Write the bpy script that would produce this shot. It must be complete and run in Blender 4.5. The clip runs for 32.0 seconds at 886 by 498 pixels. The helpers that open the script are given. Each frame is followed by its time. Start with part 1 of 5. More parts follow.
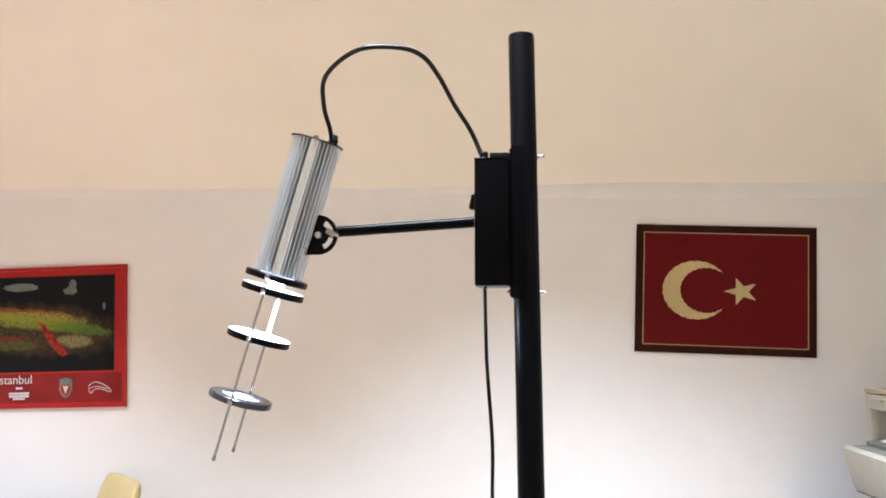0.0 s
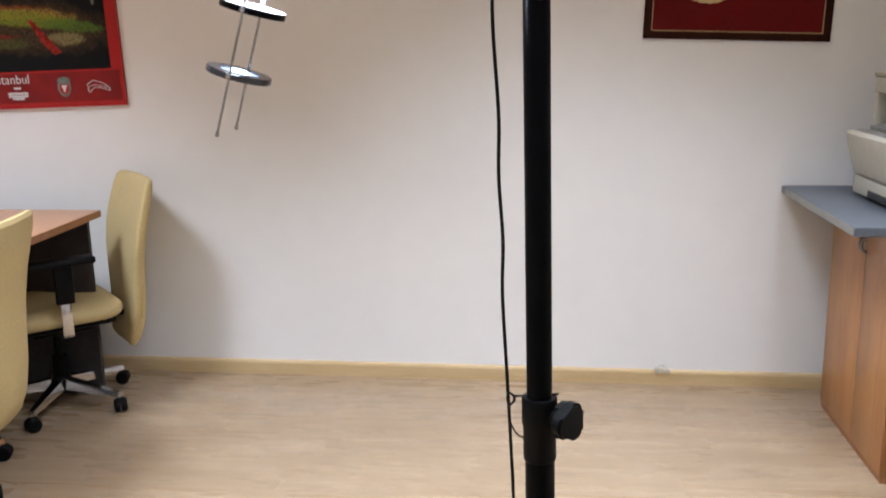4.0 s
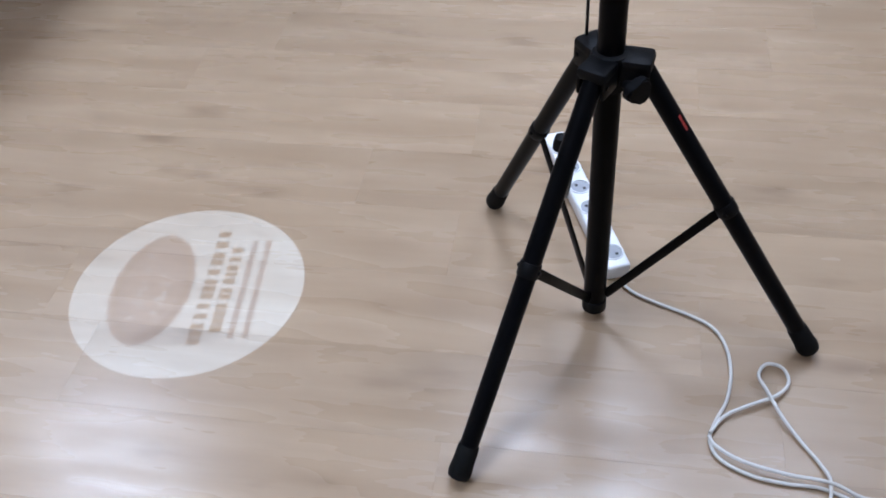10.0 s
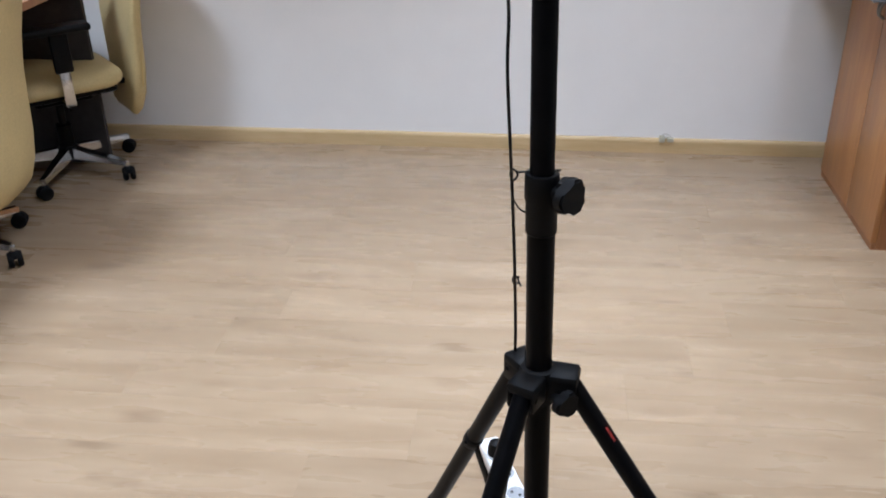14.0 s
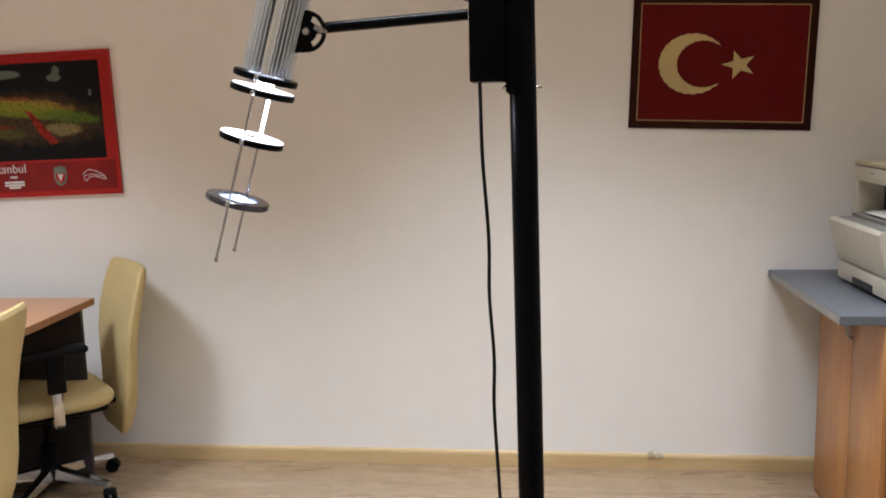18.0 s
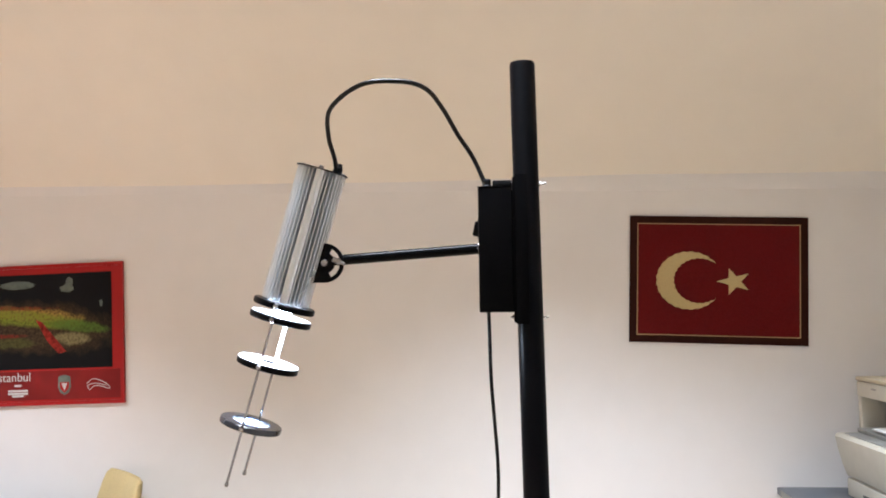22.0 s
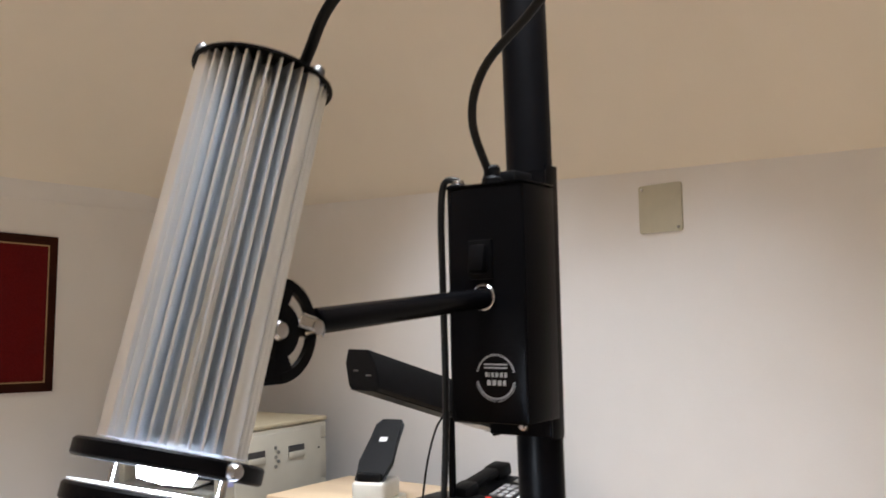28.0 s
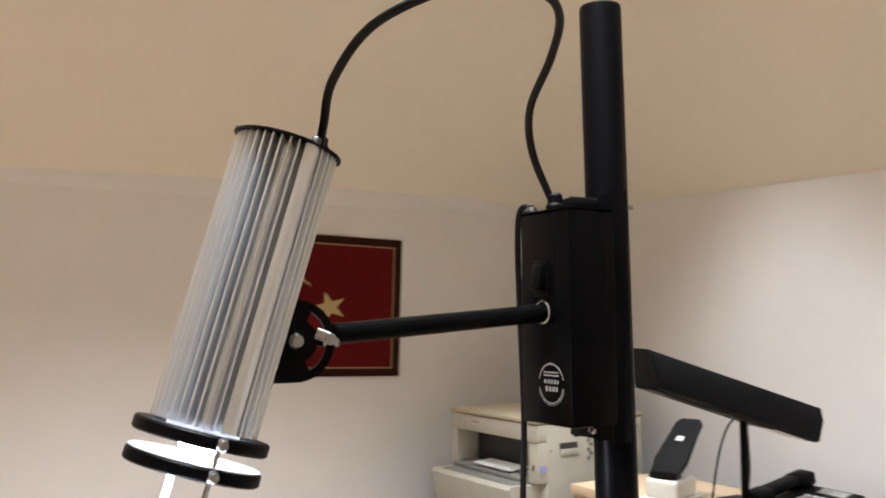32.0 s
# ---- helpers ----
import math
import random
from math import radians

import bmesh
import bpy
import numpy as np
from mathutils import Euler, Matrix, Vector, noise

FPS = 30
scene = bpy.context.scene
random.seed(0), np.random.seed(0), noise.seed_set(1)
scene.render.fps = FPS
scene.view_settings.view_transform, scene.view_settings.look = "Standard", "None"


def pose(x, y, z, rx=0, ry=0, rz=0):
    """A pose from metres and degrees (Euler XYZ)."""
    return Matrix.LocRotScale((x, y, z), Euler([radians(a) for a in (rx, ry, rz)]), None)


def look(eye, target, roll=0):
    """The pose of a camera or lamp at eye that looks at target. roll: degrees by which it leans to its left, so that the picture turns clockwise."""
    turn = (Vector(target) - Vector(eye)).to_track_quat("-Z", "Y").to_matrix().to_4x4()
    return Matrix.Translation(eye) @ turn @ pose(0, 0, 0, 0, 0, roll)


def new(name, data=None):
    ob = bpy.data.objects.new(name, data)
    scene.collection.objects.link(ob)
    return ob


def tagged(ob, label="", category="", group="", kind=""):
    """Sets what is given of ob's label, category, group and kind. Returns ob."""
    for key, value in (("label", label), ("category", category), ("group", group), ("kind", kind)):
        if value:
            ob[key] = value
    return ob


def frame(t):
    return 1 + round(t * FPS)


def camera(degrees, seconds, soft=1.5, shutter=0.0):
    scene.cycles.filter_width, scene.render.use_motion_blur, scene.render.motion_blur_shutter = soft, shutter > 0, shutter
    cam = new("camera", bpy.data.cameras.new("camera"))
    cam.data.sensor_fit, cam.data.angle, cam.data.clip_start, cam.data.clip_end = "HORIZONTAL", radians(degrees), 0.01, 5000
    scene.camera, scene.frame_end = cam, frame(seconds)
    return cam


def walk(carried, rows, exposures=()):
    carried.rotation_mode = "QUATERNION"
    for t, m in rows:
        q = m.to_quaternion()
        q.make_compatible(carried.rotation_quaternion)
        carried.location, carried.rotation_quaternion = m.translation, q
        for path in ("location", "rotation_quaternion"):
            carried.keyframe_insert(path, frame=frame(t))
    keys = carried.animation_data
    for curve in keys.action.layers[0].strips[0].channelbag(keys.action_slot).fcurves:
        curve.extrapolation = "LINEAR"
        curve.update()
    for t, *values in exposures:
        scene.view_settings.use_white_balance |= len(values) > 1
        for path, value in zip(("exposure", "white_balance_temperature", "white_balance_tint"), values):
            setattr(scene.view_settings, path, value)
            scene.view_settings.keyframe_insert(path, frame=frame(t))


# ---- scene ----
cam = camera(51.43, 32.0, soft=1.8, shutter=0.35)
# seconds, eye x y z, yaw, pitch, roll
PATH = [
    (0.0, 0.0000, -0.7394, 1.4319, 5.839, 5.416, -0.081),
    (0.5, -0.0002, -0.7409, 1.4287, 5.784, 4.757, -0.121),
    (1.0, 0.0005, -0.7347, 1.4244, 5.686, 2.484, -0.140),
    (1.5, 0.0000, -0.7300, 1.4206, 5.335, 0.769, -0.065),
    (2.0, -0.0002, -0.7261, 1.4165, 5.726, -1.059, 0.158),
    (2.5, 0.0003, -0.7170, 1.4113, 5.553, -3.563, 0.587),
    (4.5, -0.0100, -0.7064, 1.3806, 6.045, -16.939, 1.019),
    (5.0, -0.0119, -0.7006, 1.3713, 6.025, -21.344, 1.018),
    (5.5, -0.0118, -0.6933, 1.3643, 6.073, -25.495, 0.689),
    (6.0, -0.0121, -0.6921, 1.3601, 6.133, -29.824, 0.739),
    (6.5, -0.0121, -0.6915, 1.3587, 6.175, -33.336, 1.024),
    (7.0, -0.0120, -0.6831, 1.3602, 6.901, -36.249, 1.679),
    (7.5, -0.0117, -0.6850, 1.3598, 7.845, -38.669, 2.242),
    (8.0, -0.0159, -0.6933, 1.3617, 8.349, -40.784, 2.557),
    (8.5, -0.0119, -0.6892, 1.3614, 8.815, -43.035, 3.165),
    (9.0, -0.0158, -0.6913, 1.3524, 9.598, -44.870, 3.564),
    (9.5, -0.0152, -0.6903, 1.3511, 9.481, -45.407, 3.281),
    (10.0, -0.0144, -0.6896, 1.3537, 9.259, -45.409, 3.287),
    (10.5, -0.0162, -0.6950, 1.3547, 8.976, -44.902, 3.107),
    (11.0, -0.0127, -0.6993, 1.3592, 8.682, -43.845, 2.920),
    (11.5, -0.0130, -0.6942, 1.3660, 7.979, -42.532, 2.882),
    (12.0, -0.0089, -0.7002, 1.3665, 8.064, -40.226, 2.595),
    (12.5, -0.0086, -0.7031, 1.3766, 7.521, -36.927, 1.801),
    (13.0, -0.0064, -0.7002, 1.3879, 6.701, -33.673, 1.386),
    (13.5, -0.0061, -0.7028, 1.3998, 6.466, -30.466, 1.070),
    (14.0, -0.0063, -0.7065, 1.4059, 6.173, -27.501, 0.991),
    (14.5, -0.0064, -0.7115, 1.4184, 5.730, -25.351, 0.782),
    (16.5, -0.0094, -0.7155, 1.4515, 5.380, -15.160, 0.663),
    (17.0, -0.0055, -0.7239, 1.4564, 5.246, -12.996, 0.568),
    (17.5, -0.0043, -0.7277, 1.4609, 5.006, -11.029, 0.777),
    (18.0, -0.0050, -0.7293, 1.4670, 5.319, -8.754, 1.130),
    (18.5, -0.0081, -0.7324, 1.4740, 5.164, -6.387, 0.576),
    (19.0, -0.0083, -0.7328, 1.4779, 5.072, -4.514, 0.546),
    (19.5, -0.0059, -0.7325, 1.4826, 4.964, -2.790, 0.929),
    (20.0, -0.0057, -0.7398, 1.4855, 5.137, -1.085, 0.909),
    (20.5, -0.0051, -0.7457, 1.4910, 4.911, 0.430, 0.978),
    (21.0, -0.0057, -0.7525, 1.4959, 5.004, 2.183, 1.008),
    (21.5, -0.0090, -0.7625, 1.5003, 5.165, 3.868, 0.838),
    (22.0, -0.0160, -0.7687, 1.4984, 5.305, 3.942, 0.702),
    (22.5, -0.0782, -0.7693, 1.5000, 3.312, 3.479, 0.540),
    (23.0, -0.1696, -0.7338, 1.5048, 1.894, 2.006, 1.429),
    (23.5, -0.2066, -0.5913, 1.4962, 1.537, 1.016, 1.304),
    (24.0, -0.2479, -0.4389, 1.5059, -0.946, 1.578, 1.569),
    (24.5, -0.3767, -0.3173, 1.5111, -10.443, 2.483, 2.912),
    (25.0, -0.4563, -0.2047, 1.5100, -18.253, 1.633, 3.274),
    (25.5, -0.4435, -0.0814, 1.5069, -22.675, 3.075, 2.537),
    (27.5, -0.6044, 0.1882, 1.5445, -54.479, 4.243, 1.681),
    (28.0, -0.6237, 0.1329, 1.5751, -54.213, 3.972, 1.221),
    (28.5, -0.6417, 0.0763, 1.5990, -51.131, 4.666, 0.689),
    (29.0, -0.6720, 0.0130, 1.6058, -49.087, 4.672, 0.304),
    (29.5, -0.6848, 0.0017, 1.6065, -47.655, 3.871, 1.344),
    (30.0, -0.6867, 0.0013, 1.6086, -46.657, 3.284, 2.449),
    (30.5, -0.6630, -0.0201, 1.6004, -43.953, 2.120, 2.559),
    (31.0, -0.6372, -0.0133, 1.5909, -41.580, 2.583, 2.933),
    (31.5, -0.5962, -0.0259, 1.5900, -39.268, 3.874, 3.659),
    (32.0, -0.5187, -0.0978, 1.5870, -30.507, 3.852, 0.473),
]
EXPOSURES = [(0.0, 0.99, 5680, 10), (1.0, 0.96, 5650, 10), (2.0, 0.67, 5750, 11), (5.0, 0.1, 5850, 12), (6.0, -0.12, 5500, 12), (7.0, -0.19, 5230, 12), (8.0, -0.15, 5170, 13), (9.0, -0.43, 5130, 14), (12.0, -0.47, 5270, 13), (14.0, -0.06, 5500, 11), (17.0, 0.1, 6230, 12), (19.0, 0.08, 6290, 11), (21.0, 0.54, 5950, 11), (23.0, 0.74, 5790, 11), (24.0, 0.75, 5795, 11), (25.0, 0.92, 5880, 12), (28.0, 0.12, 6250, 12), (31.0, 0.05, 6280, 12), (32.0, 0.3, 6410, 12)]
walk(cam, [(t, pose(x, y, z, 90 + pitch, roll, yaw)) for t, x, y, z, yaw, pitch, roll in PATH], EXPOSURES)

# ---- world and lamps ----
world = bpy.data.worlds.new("world")
scene.world = world
world.use_nodes = True
world.node_tree.nodes["Background"].inputs[0].default_value = (0.9, 0.85, 0.8, 1)
world.node_tree.nodes["Background"].inputs[1].default_value = 0.02


def ceiling_area_light(name, x, y, z, size, watts, spread=102, colour=(0.93, 0.97, 1.0)):
    data = bpy.data.lights.new(name, "AREA")
    data.shape, data.size, data.size_y = "RECTANGLE", size[0], size[1]
    data.energy, data.color = watts, colour
    data.spread = radians(spread)
    ob = new(name, data)
    ob.matrix_world = pose(x, y, z)
    return ob


# no fixture is seen; the two 0.34 m ones are added to brighten wall_east
for x, y, z, size, watts, spread in ((0.0, 1.66, 2.60, 0.55, 22, 93), (-0.25, 0.36, 2.66, 0.55, 17, 112), (1.00, 0.98, 2.50, 0.34, 9.5, 82), (0.98, 1.66, 2.50, 0.34, 7, 94), (0.60, -1.30, 2.60, 0.55, 28, 108), (-2.25, 1.40, 2.60, 0.55, 34, 104), (-1.5, -1.3, 2.60, 0.55, 54, 104)):
    ceiling_area_light("unseen_ceiling_light", x, y, z, (size, size), watts, spread)


# ---- materials ----
def material(name, colour, rough=0.6, metal=0.0, grain=0.0, grain_scale=60.0, bump=0.0, bump_scale=200.0, stretch=(1, 1, 1), spec=0.5, coat=0.0, blotch=0.0, blotch_scale=2.0):
    m = bpy.data.materials.new(name)
    m.use_nodes = True
    nt = m.node_tree
    b = nt.nodes["Principled BSDF"]
    b.inputs["Base Color"].default_value = (*colour, 1)
    b.inputs["Roughness"].default_value = rough
    b.inputs["Metallic"].default_value = metal
    b.inputs["Specular IOR Level"].default_value = spec
    b.inputs["Coat Weight"].default_value = coat
    co = nt.nodes.new("ShaderNodeTexCoord")
    mp = nt.nodes.new("ShaderNodeMapping")
    mp.inputs["Scale"].default_value = stretch
    nt.links.new(co.outputs["Object"], mp.inputs["Vector"])
    if grain or blotch:
        n1 = nt.nodes.new("ShaderNodeTexNoise")
        n1.inputs["Scale"].default_value = grain_scale
        n1.inputs["Detail"].default_value = 6
        nt.links.new(mp.outputs[0], n1.inputs["Vector"])
        n2 = nt.nodes.new("ShaderNodeTexNoise")
        n2.inputs["Scale"].default_value = blotch_scale
        n2.inputs["Detail"].default_value = 3
        nt.links.new(co.outputs["Object"], n2.inputs["Vector"])
        r1 = nt.nodes.new("ShaderNodeMapRange")
        r1.inputs["From Min"].default_value, r1.inputs["From Max"].default_value = 0.3, 0.7
        r1.inputs["To Min"].default_value, r1.inputs["To Max"].default_value = 1 - grain, 1 + grain
        nt.links.new(n1.outputs["Fac"], r1.inputs["Value"])
        r2 = nt.nodes.new("ShaderNodeMapRange")
        r2.inputs["From Min"].default_value, r2.inputs["From Max"].default_value = 0.3, 0.7
        r2.inputs["To Min"].default_value, r2.inputs["To Max"].default_value = 1 - blotch, 1 + blotch
        nt.links.new(n2.outputs["Fac"], r2.inputs["Value"])
        mu = nt.nodes.new("ShaderNodeMath")
        mu.operation = "MULTIPLY"
        nt.links.new(r1.outputs[0], mu.inputs[0])
        nt.links.new(r2.outputs[0], mu.inputs[1])
        vm = nt.nodes.new("ShaderNodeVectorMath")
        vm.operation = "SCALE"
        vm.inputs[0].default_value = colour
        nt.links.new(mu.outputs[0], vm.inputs["Scale"])
        nt.links.new(vm.outputs[0], b.inputs["Base Color"])
        rr = nt.nodes.new("ShaderNodeMapRange")
        rr.inputs["From Min"].default_value, rr.inputs["From Max"].default_value = 0.3, 0.7
        rr.inputs["To Min"].default_value, rr.inputs["To Max"].default_value = max(rough - 0.08, 0.02), min(rough + 0.08, 1)
        nt.links.new(n2.outputs["Fac"], rr.inputs["Value"])
        nt.links.new(rr.outputs[0], b.inputs["Roughness"])
    if bump:
        n3 = nt.nodes.new("ShaderNodeTexNoise")
        n3.inputs["Scale"].default_value = bump_scale
        n3.inputs["Detail"].default_value = 4
        nt.links.new(mp.outputs[0], n3.inputs["Vector"])
        bu = nt.nodes.new("ShaderNodeBump")
        bu.inputs["Strength"].default_value = bump
        bu.inputs["Distance"].default_value = 0.002
        nt.links.new(n3.outputs["Fac"], bu.inputs["Height"])
        nt.links.new(bu.outputs[0], b.inputs["Normal"])
    return m


def wood(name, light, dark, rough=0.35, along=0, scale=1.0, per_piece=0.0, bump=0.08):
    """Wood laminate whose grain runs along one axis of the object."""
    m = bpy.data.materials.new(name)
    m.use_nodes = True
    nt = m.node_tree
    b = nt.nodes["Principled BSDF"]
    co = nt.nodes.new("ShaderNodeTexCoord")
    info = nt.nodes.new("ShaderNodeObjectInfo")
    shift = nt.nodes.new("ShaderNodeVectorMath")
    shift.operation = "SCALE"
    shift.inputs[0].default_value = (37.0, 91.0, 53.0)
    nt.links.new(info.outputs["Random"], shift.inputs["Scale"])
    add = nt.nodes.new("ShaderNodeVectorMath")
    nt.links.new(co.outputs["Object"], add.inputs[0])
    if per_piece:
        nt.links.new(shift.outputs[0], add.inputs[1])
    mp = nt.nodes.new("ShaderNodeMapping")
    s = [9.0 * scale] * 3
    s[along] = 0.9 * scale
    mp.inputs["Scale"].default_value = s
    nt.links.new(add.outputs[0], mp.inputs["Vector"])
    n1 = nt.nodes.new("ShaderNodeTexNoise")
    n1.inputs["Scale"].default_value, n1.inputs["Detail"].default_value, n1.inputs["Distortion"].default_value = 2.2, 8, 0.6
    nt.links.new(mp.outputs[0], n1.inputs["Vector"])
    n2 = nt.nodes.new("ShaderNodeTexNoise")
    n2.inputs["Scale"].default_value, n2.inputs["Detail"].default_value = 14, 5
    nt.links.new(mp.outputs[0], n2.inputs["Vector"])
    mix = nt.nodes.new("ShaderNodeMix")
    mix.inputs["Factor"].default_value = 0.35
    nt.links.new(n1.outputs["Fac"], mix.inputs[2])
    nt.links.new(n2.outputs["Fac"], mix.inputs[3])
    ramp = nt.nodes.new("ShaderNodeValToRGB")
    ramp.color_ramp.elements[0].position, ramp.color_ramp.elements[1].position = 0.36, 0.64
    ramp.color_ramp.elements[0].color, ramp.color_ramp.elements[1].color = (*dark, 1), (*light, 1)
    nt.links.new(mix.outputs[0], ramp.inputs["Fac"])
    out = ramp.outputs["Color"]
    if per_piece:
        rg = nt.nodes.new("ShaderNodeMapRange")
        rg.inputs["To Min"].default_value, rg.inputs["To Max"].default_value = 1 - per_piece, 1 + per_piece
        nt.links.new(info.outputs["Random"], rg.inputs["Value"])
        vm = nt.nodes.new("ShaderNodeVectorMath")
        vm.operation = "SCALE"
        nt.links.new(ramp.outputs["Color"], vm.inputs[0])
        nt.links.new(rg.outputs[0], vm.inputs["Scale"])
        out = vm.outputs[0]
    nt.links.new(out, b.inputs["Base Color"])
    rr = nt.nodes.new("ShaderNodeMapRange")
    rr.inputs["To Min"].default_value, rr.inputs["To Max"].default_value = rough - 0.06, rough + 0.1
    nt.links.new(n1.outputs["Fac"], rr.inputs["Value"])
    nt.links.new(rr.outputs[0], b.inputs["Roughness"])
    bu = nt.nodes.new("ShaderNodeBump")
    bu.inputs["Strength"].default_value, bu.inputs["Distance"].default_value = bump, 0.001
    nt.links.new(n2.outputs["Fac"], bu.inputs["Height"])
    nt.links.new(bu.outputs[0], b.inputs["Normal"])
    return m


def laminate(name, light, dark, knot, rough=0.27):
    """Pale oak print: soft long streaks, brown smudges and a few knots, with a smooth sealed face."""
    m = bpy.data.materials.new(name)
    m.use_nodes = True
    nt = m.node_tree
    b = nt.nodes["Principled BSDF"]
    co = nt.nodes.new("ShaderNodeTexCoord")
    info = nt.nodes.new("ShaderNodeObjectInfo")
    shift = nt.nodes.new("ShaderNodeVectorMath")
    shift.operation = "SCALE"
    shift.inputs[0].default_value = (37.0, 91.0, 53.0)
    nt.links.new(info.outputs["Random"], shift.inputs["Scale"])
    add = nt.nodes.new("ShaderNodeVectorMath")
    nt.links.new(co.outputs["Object"], add.inputs[0])
    nt.links.new(shift.outputs[0], add.inputs[1])

    def noise(stretch, scale, detail, distortion=0.0):
        mp = nt.nodes.new("ShaderNodeMapping")
        mp.inputs["Scale"].default_value = stretch
        nt.links.new(add.outputs[0], mp.inputs["Vector"])
        n = nt.nodes.new("ShaderNodeTexNoise")
        n.inputs["Scale"].default_value, n.inputs["Detail"].default_value, n.inputs["Distortion"].default_value = scale, detail, distortion
        nt.links.new(mp.outputs[0], n.inputs["Vector"])
        return n.outputs["Fac"]

    def spread(value, a, c, lo, hi):
        r = nt.nodes.new("ShaderNodeMapRange")
        r.interpolation_type = "SMOOTHSTEP"
        for key, v in (("From Min", a), ("From Max", c), ("To Min", lo), ("To Max", hi)):
            r.inputs[key].default_value = v
        nt.links.new(value, r.inputs["Value"])
        return r.outputs[0]

    def blend(fac, first, second):
        x = nt.nodes.new("ShaderNodeMix")
        x.data_type = "RGBA"
        nt.links.new(fac, x.inputs["Factor"])
        for slot, v in ((6, first), (7, second)):
            if isinstance(v, tuple):
                x.inputs[slot].default_value = (*v, 1)
            else:
                nt.links.new(v, x.inputs[slot])
        return x.outputs[2]

    streak = noise((1.0, 9.0, 9.0), 1.7, 3)
    smudge = noise((1.0, 5.5, 5.5), 3.4, 3)
    grain = noise((1.0, 16.0, 16.0), 9.0, 4)
    spot = noise((1.0, 3.0, 3.0), 4.2, 3)
    c = blend(spread(streak, 0.22, 0.72, 0.15, 1.0), dark, light)
    c = blend(spread(smudge, 0.44, 0.84, 0.0, 0.75), c, dark)
    c = blend(spread(grain, 0.45, 0.85, 0.0, 0.17), c, dark)
    c = blend(spread(spot, 0.56, 0.82, 0.0, 0.62), c, knot)
    tone = spread(info.outputs["Random"], 0.0, 1.0, 0.965, 1.035)
    vm = nt.nodes.new("ShaderNodeVectorMath")
    vm.operation = "SCALE"
    nt.links.new(c, vm.inputs[0])
    nt.links.new(tone, vm.inputs["Scale"])
    nt.links.new(vm.outputs[0], b.inputs["Base Color"])
    nt.links.new(spread(smudge, 0.3, 0.7, rough - 0.03, rough + 0.06), b.inputs["Roughness"])
    bu = nt.nodes.new("ShaderNodeBump")
    bu.inputs["Strength"].default_value, bu.inputs["Distance"].default_value = 0.008, 0.001
    nt.links.new(grain, bu.inputs["Height"])
    nt.links.new(bu.outputs[0], b.inputs["Normal"])
    return m


def weave(name, colour, period=0.004, vary=0.12):
    """Knotted pile of a small rug."""
    m = material(name, colour, rough=0.95, grain=vary, grain_scale=220, blotch=0.08, blotch_scale=6, spec=0.1)
    nt = m.node_tree
    b = nt.nodes["Principled BSDF"]
    co = nt.nodes["Texture Coordinate"]
    v = nt.nodes.new("ShaderNodeTexVoronoi")
    v.inputs["Scale"].default_value = 1 / period
    nt.links.new(co.outputs["Object"], v.inputs["Vector"])
    bu = nt.nodes.new("ShaderNodeBump")
    bu.inputs["Strength"].default_value, bu.inputs["Distance"].default_value = 0.5, 0.002
    nt.links.new(v.outputs["Distance"], bu.inputs["Height"])
    nt.links.new(bu.outputs[0], b.inputs["Normal"])
    return m


def glowing(name, colour, strength):
    m = bpy.data.materials.new(name)
    m.use_nodes = True
    b = m.node_tree.nodes["Principled BSDF"]
    b.inputs["Emission Color"].default_value = (*colour, 1)
    b.inputs["Emission Strength"].default_value = strength
    return m


def tinted_film(name, colour):
    m = bpy.data.materials.new(name)
    m.use_nodes = True
    nt = m.node_tree
    nt.nodes.remove(nt.nodes["Principled BSDF"])
    t = nt.nodes.new("ShaderNodeBsdfTransparent")
    t.inputs[0].default_value = (*colour, 1)
    nt.links.new(t.outputs[0], nt.nodes["Material Output"].inputs["Surface"])
    return m


WALL = material("wall_paint", (0.79, 0.782, 0.778), rough=0.75, grain=0.012, grain_scale=9, blotch=0.018, blotch_scale=1.3, bump=0.12, bump_scale=140, spec=0.3)
CEIL = material("ceiling_paint", (0.86, 0.812, 0.722), rough=0.7, grain=0.012, grain_scale=7, blotch=0.025, blotch_scale=0.9, bump=0.1, bump_scale=120, spec=0.3)
FLOOR = laminate("floor_laminate", (0.342, 0.250, 0.160), (0.266, 0.184, 0.110), (0.150, 0.096, 0.056))
SKIRT = wood("skirting_wood", (0.60, 0.46, 0.26), (0.50, 0.36, 0.18), rough=0.35, along=0)
CHERRY = wood("cabinet_wood", (0.47, 0.235, 0.088), (0.35, 0.155, 0.050), rough=0.32, along=2, scale=1.1)
CHERRY_EDGE = wood("cabinet_edge", (0.34, 0.15, 0.06), (0.24, 0.10, 0.035), rough=0.35, along=2)
BEECH = wood("shelf_wood", (0.60, 0.46, 0.31), (0.52, 0.38, 0.24), rough=0.4, along=1)
DESKTOP = wood("desk_wood", (0.50, 0.28, 0.16), (0.40, 0.20, 0.10), rough=0.35, along=1)
DARK_PANEL = material("dark_panel", (0.035, 0.03, 0.03), rough=0.55, grain=0.2, grain_scale=30)
GREYTOP = material("grey_laminate", (0.115, 0.128, 0.150), rough=0.42, grain=0.14, grain_scale=160, blotch=0.08)
BLACK = material("black_powder_coat", (0.0025, 0.0025, 0.003), rough=0.38, spec=0.06, grain=0.25, grain_scale=80, bump=0.1, bump_scale=600)
BOX_PAINT = material("black_gloss_paint", (0.0025, 0.0025, 0.003), rough=0.24, spec=0.05)
BLACK_TUBE = material("black_tube", (0.0025, 0.0025, 0.0032), rough=0.35, spec=0.055, grain=0.2, grain_scale=40)
